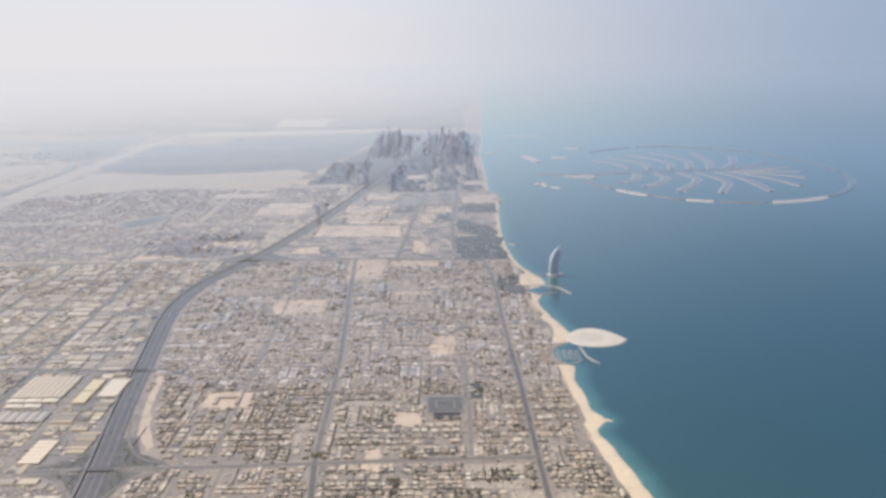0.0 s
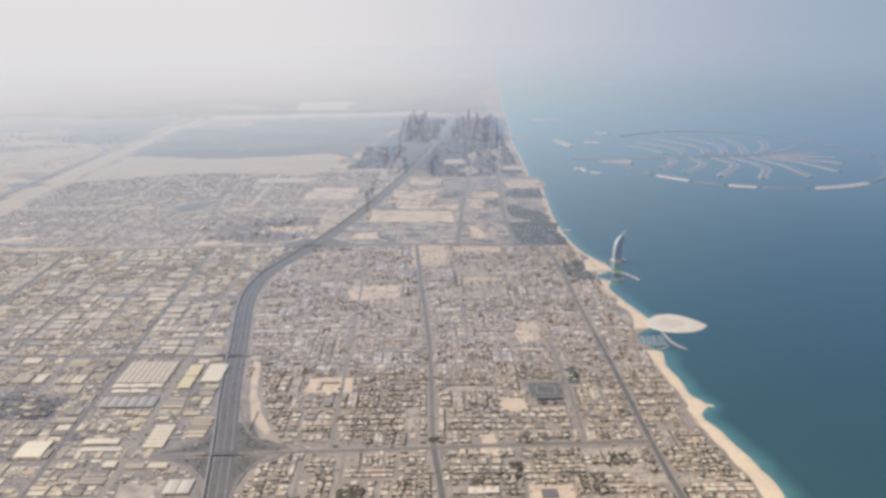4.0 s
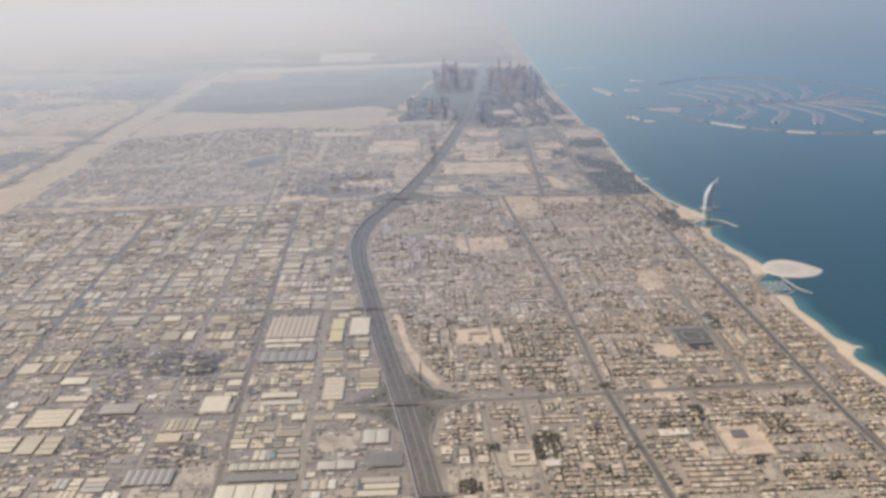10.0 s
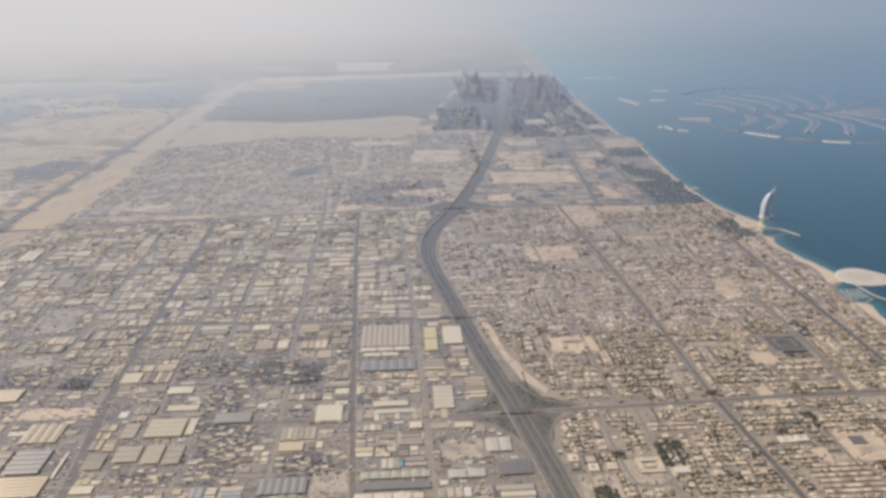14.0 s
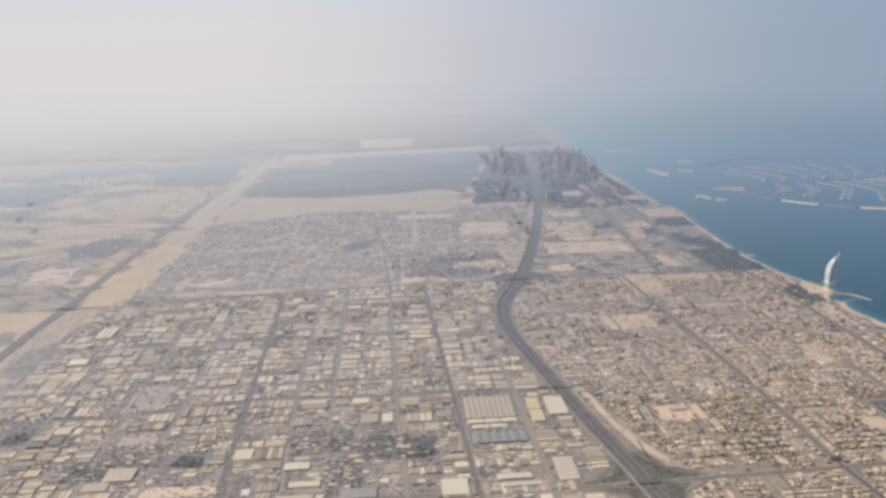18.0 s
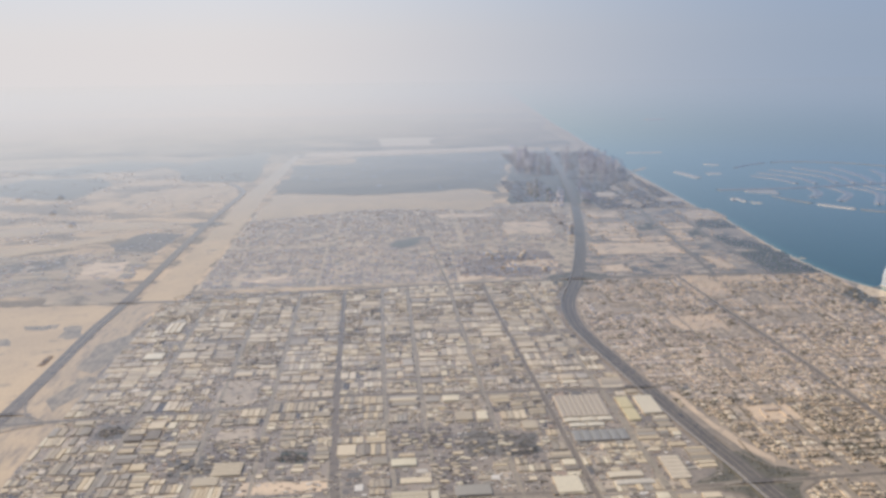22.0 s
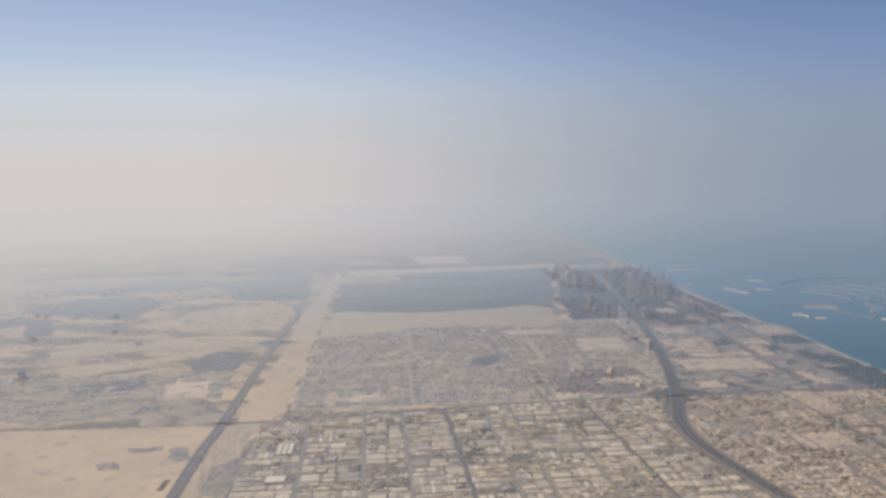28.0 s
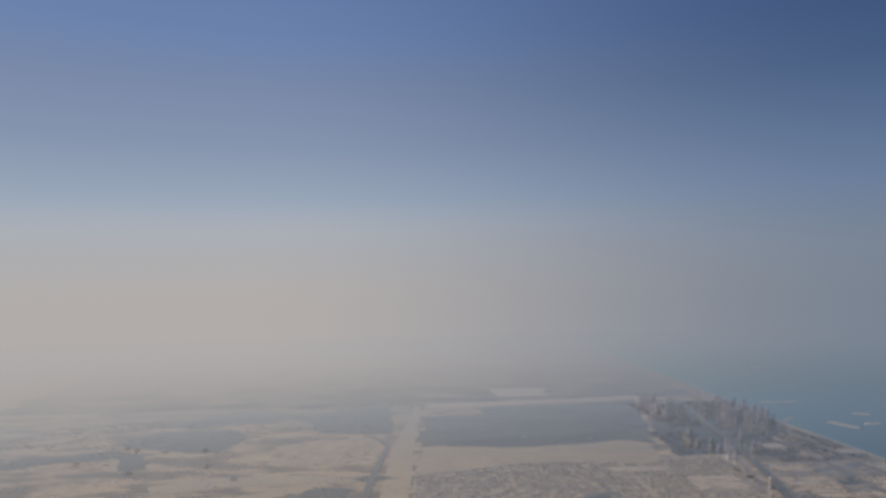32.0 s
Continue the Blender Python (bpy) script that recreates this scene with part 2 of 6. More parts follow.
M_WHITESAND = earth("bleached_sand", (0.84, 0.72, 0.56), (0.74, 0.635, 0.50), (0.56, 0.48, 0.38), 0.06, 0.9, 0.4)
M_FARSAND = earth("far_sand", (0.74, 0.55, 0.36), (0.64, 0.48, 0.32), (0.40, 0.32, 0.23), 0.02, 0.2, 0.5, haze_depth=0.18)
M_ASPHALT = earth("asphalt", (0.15, 0.127, 0.098), (0.175, 0.148, 0.113), (0.045, 0.045, 0.045), 0.08, 0.9, 0.5)
M_ROAD = earth("city_road", (0.205, 0.165, 0.12), (0.24, 0.195, 0.142), (0.07, 0.065, 0.06), 0.08, 0.9, 0.5)
M_STREET = earth("dusty_street", (0.26, 0.215, 0.16), (0.31, 0.26, 0.19), (0.09, 0.085, 0.08), 0.08, 0.9, 0.5)
M_DARKTOWN = earth("dark_town_ground", (0.16, 0.145, 0.12), (0.21, 0.185, 0.15), (0.08, 0.08, 0.07), 0.03, 0.15, 0.7, haze_depth=0.20)
M_VERGE = earth("dusty_verge", (0.40, 0.33, 0.235), (0.32, 0.27, 0.195), (0.17, 0.15, 0.11), 0.15, 0.8, 0.7)
M_DULL = earth("dull_planting", (0.135, 0.12, 0.08), (0.20, 0.172, 0.118), (0.08, 0.075, 0.052), 0.15, 0.8, 0.7)
M_YARDLOT = earth("packed_yard", (0.56, 0.45, 0.325), (0.47, 0.385, 0.28), (0.24, 0.20, 0.155), 0.05, 0.8, 0.75, 0.46, 0.64)
M_SCRUBSAND = earth("scrubby_sand", (0.64, 0.475, 0.285), (0.55, 0.415, 0.255), (0.27, 0.22, 0.165), 0.03, 0.4, 0.7, 0.40, 0.68, (2.2, 0.5, 1.0), far=(1.0, 0.872, 0.77))
M_MOTTLE = earth("mottled_desert", (0.66, 0.495, 0.32), (0.55, 0.42, 0.28), (0.21, 0.175, 0.13), 0.03, 0.3, 0.8, 0.5, 0.62, (0.5, 1.0, 1.0), haze_depth=0.185, far=(1.0, 0.872, 0.77))
M_DARKWORKS = earth("dark_yard_ground", (0.22, 0.18, 0.145), (0.29, 0.24, 0.19), (0.10, 0.09, 0.08), 0.06, 0.8, 0.7, 0.46, 0.62)
M_CONCRETE = earth("concrete", (0.42, 0.39, 0.35), (0.35, 0.33, 0.30), (0.2, 0.19, 0.18), 0.2, 1.5, 0.4)
M_ROCK = earth("breakwater_rock", (0.46, 0.42, 0.36), (0.36, 0.33, 0.285), (0.12, 0.11, 0.10), 0.4, 2.0, 0.6)
VILLA = [(0.702, 0.558, 0.389), (0.596, 0.465, 0.319), (0.782, 0.640, 0.457), (0.444, 0.354, 0.250), (0.631, 0.476, 0.319), (0.339, 0.278, 0.204), (0.818, 0.699, 0.526), (0.503, 0.395, 0.279), (0.736, 0.582, 0.411), (0.257, 0.220, 0.175)]
SHED = [(0.561, 0.466, 0.325), (0.481, 0.403, 0.289), (0.634, 0.527, 0.370), (0.328, 0.283, 0.218), (0.526, 0.420, 0.279), (0.391, 0.331, 0.247), (0.364, 0.323, 0.263), (0.669, 0.581, 0.418), (0.437, 0.363, 0.259), (0.589, 0.474, 0.312), (0.248, 0.211, 0.165), (0.410, 0.341, 0.251)]
PLOT = [(0.436, 0.346, 0.246), (0.350, 0.287, 0.211), (0.264, 0.224, 0.163), (0.489, 0.394, 0.279), (0.329, 0.266, 0.195), (0.404, 0.325, 0.231), (0.157, 0.148, 0.111)]
YARD = [(0.440, 0.358, 0.264), (0.319, 0.264, 0.204), (0.517, 0.418, 0.303), (0.198, 0.171, 0.138), (0.374, 0.303, 0.226), (0.572, 0.462, 0.330), (0.143, 0.127, 0.110)]
M_VILLAS = mosaic("plastered_villas", [tuple(0.94 * f * (q * 0.98 + 0.02 * sum(c) / 3) for q, f in zip(c, (1.0, 1.0, 0.97))) for c in VILLA])
M_SHEDS = mosaic("metal_sheds", SHED, gloss_rough=0.15, haze_depth=0.17)
# lighter, evened-out copies of the same palettes, standing in for haze farther off
M_VILLAS_HAZED = mosaic("northern_villas", [tuple(m + (q - m) * 0.85 for q, m in zip([v * 1.25 for v in c], (0.625, 0.54, 0.43))) for c in VILLA], haze_depth=0.238, base_haze=0.26, tint=(1.0, 0.86, 0.69))
M_SHEDS_HAZED = mosaic("hazed_shed_metal", [tuple(m + (q - m) * 0.7 for q, m in zip([v * 1.15 for v in c], (0.62, 0.525, 0.41))) for c in SHED], gloss_rough=0.15, haze_depth=0.18, base_haze=0.1)
M_PLOTS = mosaic("house_plots", PLOT)
# the plot palette again, lightened for the hazier far rows
M_PLOTS_HAZED = mosaic("north_plots", [(c[0] * 1.36, c[1] * 1.39, c[2] * 1.47) for c in PLOT])
M_YARDS = mosaic("work_yards", YARD)
M_CLUTTER = mosaic("yard_goods", [(0.5, 0.45, 0.38), (0.10, 0.10, 0.10), (0.25, 0.22, 0.19), (0.6, 0.56, 0.5), (0.16, 0.15, 0.15), (0.33, 0.24, 0.18), (0.6, 0.5, 0.36), (0.2, 0.18, 0.15)], gloss_rough=0.4)
M_SCRAP = mosaic("dark_scrap", [(0.10, 0.09, 0.085), (0.16, 0.14, 0.125), (0.07, 0.07, 0.07), (0.12, 0.11, 0.10), (0.26, 0.22, 0.19)], gloss_rough=0.2, haze_depth=0.12)
M_LEAF = mosaic("dark_foliage", [(0.038, 0.042, 0.03), (0.05, 0.054, 0.038), (0.033, 0.036, 0.028), (0.065, 0.066, 0.046)], depth=0.5, gloss_rough=0.5, haze_depth=0.135)
# lighter, veiled copy of the foliage that carries the haze on far trees
M_LEAF_FAR = mosaic("hazed_foliage", [(0.085, 0.085, 0.07), (0.11, 0.105, 0.085), (0.07, 0.072, 0.06)], depth=0.4, gloss_rough=0.4, base_haze=0.35, tint=(1.0, 0.90, 0.80))
# constant gloss veil for haze on the suburb walls
M_SUBS = mosaic("suburb_houses", [(0.58, 0.465, 0.345), (0.51, 0.41, 0.305), (0.45, 0.37, 0.28), (0.64, 0.51, 0.375), (0.48, 0.39, 0.295)], base_haze=0.5, tint=(1.0, 0.88, 0.77))
# haze on far towers and blocks is put into gloss and grey-blue colour
M_TOWER = mosaic("hazed_cladding", [(0.44, 0.44, 0.47), (0.36, 0.37, 0.41), (0.50, 0.49, 0.50), (0.40, 0.40, 0.44)], "object", haze_depth=2.0, gloss_rough=0.16, power=1.0, tint=(0.96, 0.95, 0.98))
M_GLASS = mosaic("hazed_glazing", [(0.30, 0.33, 0.38), (0.36, 0.38, 0.43)], "object", haze_depth=2.0, gloss_rough=0.16, power=1.0, tint=(0.93, 0.93, 0.98))
M_LOWBLOCK = mosaic("hazed_block_cladding", [(0.40, 0.44, 0.50), (0.35, 0.39, 0.45), (0.45, 0.48, 0.53), (0.32, 0.36, 0.42)], "object", base_haze=1.2, tint=(0.96, 0.90, 0.82))
M_POND = earth("pond_water", (0.17, 0.175, 0.145), (0.15, 0.155, 0.13), (0.11, 0.11, 0.10), 0.05, 0.3, 0.4)
M_WHITE = finish(blank("white_shell"), (0.82, 0.82, 0.80))
M_DARKGLASS = finish(blank("blue_grey_glass"), (0.10, 0.13, 0.17), 0.3)
M_STEEL = finish(blank("pale_steel"), (0.6, 0.62, 0.64), 0.4)


def sea_material():
    m = blank("sea_water")
    nt = m.node_tree
    at = nt.nodes.new("ShaderNodeAttribute")
    at.attribute_name = "offshore"
    d = math_node(nt, "ADD", at.outputs["Fac"], math_node(nt, "MULTIPLY", math_node(nt, "SUBTRACT", noise_at(nt, 0.06, 4), 0.5), 9.0))
    tone = mix(nt, smooth(nt, d, -2.5, 2.5), (0.50, 0.53, 0.42), (0.085, 0.215, 0.185))
    tone = mix(nt, smooth(nt, d, 0.5, 15.0), tone, (0.019, 0.068, 0.060))
    tone = mix(nt, smooth(nt, d, 20.0, 160.0), tone, (0.0205, 0.073, 0.075))
    tone = mix(nt, math_node(nt, "MULTIPLY", noise_at(nt, 0.012, 5), 0.35), tone, (0.016, 0.055, 0.064))
    # far water is veiled by the same gloss in place of haze
    return finish(m, tone, 0.6, 0.285, 0.06, tint=(1.03, 0.97, 0.74), power=1.7, ripple=0.12, far=(0.87, 0.865, 0.77))


M_SEA = sea_material()


# ---- mesh helpers ----
def obj(name, verts, faces, material, parent=None, kind="", label="", category="", group=""):
    me = bpy.data.meshes.new(name)
    me.from_pydata(verts, [], faces)
    me.materials.append(material)
    me.update()
    ob = new(name, me)
    ob.parent = parent
    return tagged(ob, label, category, group, kind)


def thing(name, label, category, group="", at=(0, 0, 0)):
    e = new(name)
    e.empty_display_size = 0.5
    e.location = at
    return tagged(e, label, category, group)


class Mass:
    """Gathers many small solids for one mesh."""

    def __init__(self):
        self.v, self.f = [], []

    def box(self, x, y, w, d, z0, z1, turn=0.0):
        n, c, s = len(self.v), math.cos(turn), math.sin(turn)
        for z in (z0, z1):
            for a, b in ((-1, -1), (1, -1), (1, 1), (-1, 1)):
                p, q = a * w / 2, b * d / 2
                self.v.append((x + p * c - q * s, y + p * s + q * c, z))
        self.f += [(n + 4, n + 5, n + 6, n + 7), (n, n + 1, n + 5, n + 4), (n + 1, n + 2, n + 6, n + 5), (n + 2, n + 3, n + 7, n + 6), (n + 3, n, n + 4, n + 7)]

    def gable(self, x, y, w, d, z0, z1, rise, along="y"):
        """A shed with a low ridge roof."""
        n = len(self.v)
        for z in (z0, z1):
            for a, b in ((-1, -1), (1, -1), (1, 1), (-1, 1)):
                self.v.append((x + a * w / 2, y + b * d / 2, z))
        if along == "y":
            self.v += [(x, y - d / 2, z1 + rise), (x, y + d / 2, z1 + rise)]
            self.f += [(n + 4, n + 8, n + 9, n + 7), (n + 5, n + 6, n + 9, n + 8), (n, n + 1, n + 5, n + 8, n + 4), (n + 2, n + 3, n + 7, n + 9, n + 6), (n + 1, n + 2, n + 6, n + 5), (n + 3, n, n + 4, n + 7)]
        else:
            self.v += [(x - w / 2, y, z1 + rise), (x + w / 2, y, z1 + rise)]
            self.f += [(n + 4, n + 5, n + 9, n + 8), (n + 7, n + 8, n + 9, n + 6), (n, n + 1, n + 5, n + 4), (n + 2, n + 3, n + 7, n + 6), (n + 1, n + 2, n + 6, n + 9, n + 5), (n + 3, n, n + 4, n + 8, n + 7)]

    def clump(self, x, y, r, z0, h, rng):
        """An uneven crown of leaves: a lopsided six-sided tuft with a broken top."""
        n, k = len(self.v), 5
        turn = rng.random() * 6.28
        for ring, (rr, zz) in enumerate(((0.75, 0.15), (1.0, 0.55), (0.55, 0.9))):
            for i in range(k):
                a = turn + ring * 0.6 + i * 6.2832 / k
                q = r * rr * rng.uniform(0.65, 1.25)
                self.v.append((x + q * math.cos(a), y + q * math.sin(a), z0 + h * (zz + rng.uniform(-0.1, 0.1))))
        self.v.append((x + rng.uniform(-0.2, 0.2) * r, y + rng.uniform(-0.2, 0.2) * r, z0 + h))
        for ring in range(2):
            for i in range(k):
                j = (i + 1) % k
                self.f.append((n + ring * k + i, n + ring * k + j, n + ring * k + k + j, n + ring * k + k + i))
        for i in range(k):
            self.f.append((n + 2 * k + i, n + 2 * k + (i + 1) % k, n + 3 * k))

    def make(self, name, material, parent=None, kind="", label="", category="", group=""):
        return obj(name, self.v, self.f, material, parent, kind, label, category, group)


def curve(points, step=12.0):
    """A smooth line through the points, as an array of x, y."""
    p = np.array(points, float)
    p = np.vstack([2 * p[0] - p[1], p, 2 * p[-1] - p[-2]])
    out = []
    for i in range(1, len(p) - 2):
        a, b, c, d = p[i - 1 : i + 3]
        n = max(2, int(np.linalg.norm(c - b) / step))
        for t in np.arange(n) / n:
            out.append(0.5 * (2 * b + (c - a) * t + (2 * a - 5 * b + 4 * c - d) * t**2 + (3 * b - a - 3 * c + d) * t**3))
    return np.array(out + [p[-2]])


def sides(line):
    t = np.gradient(line, axis=0)
    t /= np.linalg.norm(t, axis=1)[:, None] + 1e-9
    return np.stack([t[:, 1], -t[:, 0]], 1)


def ribbon(name, line, lo, hi, z, material, parent=None, thick=0.0, **tags):
    """A strip along a line, from offset lo to hi on its right side, with edges where it has thickness."""
    n = sides(line)
    a, b = line + n * lo, line + n * hi
    m = len(line)
    v = [(*p, z) for p in a] + [(*p, z) for p in b]
    f = [(i, m + i, m + i + 1, i + 1) for i in range(m - 1)]
    f = [q[::-1] for q in f]
    if thick:
        v += [(*p, z - thick) for p in a] + [(*p, z - thick) for p in b]
        f += [(i, i + 1, 2 * m + i + 1, 2 * m + i) for i in range(m - 1)]
        f += [(m + i + 1, m + i, 3 * m + i, 3 * m + i + 1) for i in range(m - 1)]
    return obj(name, v, f, material, parent, **tags)


def patch(name, corners, z, material, parent=None, wobble=0.0, **tags):
    """A flat piece of ground with an uneven outline."""
    rng = random.Random(len(corners) * 7 + int(abs(corners[0][0] * 13 + corners[0][1] * 7)))
    pts = []
    for i, (x, y) in enumerate(corners):
        u, w = corners[(i + 1) % len(corners)]
        n = max(1, int(math.hypot(u - x, w - y) / max(5, wobble * 3.2))) if wobble else 1
        for k in range(n):
            pts.append((x + (u - x) * k / n + rng.uniform(-wobble, wobble), y + (w - y) * k / n + rng.uniform(-wobble, wobble)))
    v = [(*p, z) for p in pts]
    area = sum(v[i - 1][0] * v[i][1] - v[i][0] * v[i - 1][1] for i in range(len(v)))
    face = list(range(len(v)))
    return obj(name, v, [face if area > 0 else face[::-1]], material, parent, **tags)

# ---- large structure: land, sea, shore ----
COAST = [(150, -200), (120, 60), (98, 230), (95, 275), (98, 300), (94, 326), (89, 350), (84, 369), (92, 379), (86, 391), (85, 412), (83, 434), (86, 451), (78, 457), (76, 469), (78, 481), (88, 489), (92, 508), (87, 528), (80, 556), (78, 574), (83, 589), (75, 595), (72, 602), (80, 608), (88, 614), (90, 625), (87, 638), (82, 648), (74, 671), (68, 715), (66, 780), (69, 855), (76, 961), (78, 992), (68, 1010), (69, 1080), (71, 1188), (74, 1327), (86, 1497), (96, 1716), (112, 1990), (126, 2300), (190, 3200), (330, 5600)]
coast = curve(COAST, 5.0)
coast_y, coast_x = coast[:, 1], coast[:, 0]


def shore(y):
    return float(np.interp(y, coast_y, coast_x))


def build_land():
    v, f = [], []
    cols = (-7000, -3000, -1500, -900, -620, -300, -100, 20)
    for x, y in coast:
        v += [(c, y, 0.0) for c in cols] + [(min(x - 3.0, 1e9), y, 0.0), (x + 0.6, y, -0.22)]
    w = len(cols) + 2
    for i in range(len(coast) - 1):
        for k in range(w - 1):
            a = i * w + k
            f.append((a, a + 1, a + w + 1, a + w))
    obj("ground", v, f, M_LAND, kind="structure", label="pale desert land reaching to the hazy horizon", category="ground")


def build_sea():
    offs = (-6, 0, 2, 5, 9, 14, 22, 40, 90, 200, 500, 1200, 3000, 7000)
    v, f, depth = [], [], []
    for x, y in coast:
        for d in offs:
            v.append((x + d, y, -0.15))
            depth.append(d)
    w = len(offs)
    for i in range(len(coast) - 1):
        for k in range(w - 1):
            a = i * w + k
            f.append((a, a + 1, a + w + 1, a + w))
    ob = obj("water", v, f, M_SEA, kind="structure", label="calm blue-green sea, turquoise along the beach", category="sea")
    at = ob.data.attributes.new("offshore", "FLOAT", "POINT")
    at.data.foreach_set("value", depth)


build_land()
build_sea()
k0 = [i for i in range(len(coast)) if 200 < coast[i, 1] < 455]
k1 = [i for i in range(len(coast)) if 488 < coast[i, 1] < 1000]
k2 = [i for i in range(len(coast)) if 1010 < coast[i, 1] < 2300]


def beach(some, width, name):
    line = coast[some]
    v, f = [], []
    for i, (x, y) in enumerate(line):
        w = width(y) * (0.85 + 0.3 * noise.noise((y * 0.07, 3.1, 0)))
        inner = sum(shore(y + q) for q in range(-28, 29, 4)) / 15 - w + 1.0
        scallop = 1.1 * abs(math.sin(y * 0.14 + 2.0 * noise.noise((y * 0.03, 7.7, 0)))) if y < 1000 else 0.0
        v += [(min(inner, x - 3.0), y, 0.03), (x - 1.5, y, 0.035), (x + 0.5 + scallop, y, -0.17)]
    for i in range(len(line) - 1):
        for k in range(2):
            a = i * 3 + k
            f.append((a, a + 1, a + 4, a + 3))
    obj(name, v, f, M_BEACH, kind="structure", label="pale sandy beach along the sea", category="beach")


beach(k0, lambda y: 10.5 if y < 375 else 8.0, "beach")
beach(k1, lambda y: 9 if y < 540 else (6 if y < 590 else (4 if y < 608 else (8 if y < 650 else 4.5))), "beach")
beach(k2, lambda y: 5, "beach")

HEADLAND = [(71.2, 643.1), (78.5, 648.5), (86.5, 636.9), (85.9, 620.6), (78.9, 612.2), (70.7, 611.9), (68.2, 623.4)]
SHORE_GARDEN = [(50.7, 633.1), (70.6, 640.7), (67.7, 617.7), (71.6, 606.3), (74.8, 593.1), (58.0, 590.4), (46.9, 608.5)]
patch("headland", HEADLAND, 0.06, M_BEACH, None, 1.0, kind="structure", label="sandy headland below the sail-shaped hotel", category="beach")

# ---- district grounds ----
E11 = curve([(-140, 60), (-150, 150), (-161, 250), (-175, 335), (-188, 400), (-200, 470), (-212, 540), (-215, 585), (-208, 630), (-188, 685), (-165, 760), (-135, 880), (-100, 1050), (-74, 1210), (-48, 1390), (-10, 1700), (40, 2100), (90, 2600)])
KHAIL = curve([(-618, 200), (-614, 401), (-613, 500), (-614, 600), (-611, 680), (-610, 986), (-603, 1190), (-608, 1225), (-622, 1262), (-645, 1300)])


def e11x(y):
    return float(np.interp(y, E11[:, 1], E11[:, 0]))


def strip_patch(name, x0, x1, y0, y1, material, z, label, wob=0.0):
    ys = np.arange(y0, y1 + 1, 12.0)
    v, f = [], []
    for y in ys:
        v += [(x0(y), y, z), (x1(y), y, z)]
    for i in range(len(ys) - 1):
        f.append((2 * i, 2 * i + 1, 2 * i + 3, 2 * i + 2))
    return obj(name, v, f, material, kind="structure", label=label, category="ground")


strip_patch("ground_villas", lambda y: e11x(y), lambda y: shore(y) - 7, 60, 696, M_TOWN, 0.012, "sandy ground between the villas")
strip_patch("ground_works", lambda y: -577 if y < 640 else -566, lambda y: e11x(y), 100, 696, M_WORKS, 0.012, "dusty ground between the workshops")
strip_patch("ground_suburb", lambda y: -556, lambda y: e11x(y), 696, 1070, M_SUBURB, 0.012, "grey-brown ground of the dense suburb")
strip_patch("ground_resort", lambda y: e11x(y), lambda y: shore(y) - 5, 696, 1010, M_RESORT, 0.013, "sandy ground of half-built resort land")

FIELDS = [
    ("far_land", [(-1500, 1640), (-1000, 1690), (-640, 1650), (-300, 1700), (40, 1690), (120, 2600), (-1700, 2700)], M_GROVE, 30, "far streaks of scrub and built-up land"),
    ("sand_corridor", [(-600, 668), (-560, 668), (-560, 1000), (-563, 1180), (-562, 1400), (-560, 1640), (-573, 1640), (-584, 1400), (-596, 1180), (-594, 900)], M_SAND, 1.5, "long bare strip of pale sand"),
    ("sand_strip", [(-552, 1000), (-551, 1185), (-470, 1165), (-383, 1155), (-300, 1178), (-227, 1192), (-205, 1120), (-216, 1065), (-242, 1030), (-385, 1060)], M_SAND, 5, "broad bare field of pale sand"),
    ("green_estate", [(-556, 1194), (-550, 1490), (-436, 1500), (-428, 1595), (-300, 1615), (-100, 1650), (-130, 1470), (-180, 1250), (-200, 1150), (-227, 1200), (-383, 1165)], M_ESTATE, 9, "dark watered estate of gardens and houses"),
    ("marina_ground", [(-190, 1075), (-100, 1650), (85, 1600), (62, 1290), (-10, 1180), (-60, 1060)], M_MARINA, 9, "dark built-up ground below the towers"),
    ("sand_field", [(-548, 1605), (-90, 1662), (-86, 1722), (-549, 1668)], M_FARSAND, 5, "thin far band of pale sand"),
]
FIELDS += [
    ("sand_field", [(-400, 1775), (-386, 1930), (-256, 1935), (-272, 1755)], M_FARSAND, 14, "far square of pale sand"),
    ("sand_field", [(-1000, 420), (-617, 430), (-617, 600), (-617, 664), (-1000, 676)], M_SAND, 1.5, "wide orange-tinted desert sand"),
    ("sand_field", [(-610, 200), (-582, 200), (-576, 330), (-573, 437), (-582, 620), (-576, 662), (-609, 662)], M_SCRUBSAND, 1.5, "strip of scrubby sand beside the highway"),
    ("sand_field", [(-1000, 150), (-619, 150), (-618, 418), (-1000, 418)], M_SAND, 1.5, "wide orange-tinted desert sand"),
    ("scrub_field", [(-698, 890), (-680, 943), (-628, 935), (-634, 848), (-683, 853)], M_DARKTOWN, 5, "dark scrubby field in the sand"),
    ("scrub_field", [(-1000, 690), (-640, 690), (-634, 840), (-760, 850), (-1000, 820)], M_SCRUBLAND, 8, "thinly built grey-brown land"),
    ("scrub_field", [(-1056, 1270), (-1030, 1371), (-1020, 1398), (-887, 1388), (-850, 1307), (-856, 1187), (-948, 1204), (-1004, 1237)], M_GREEN, 9, "dark far grove in the sand"),
]
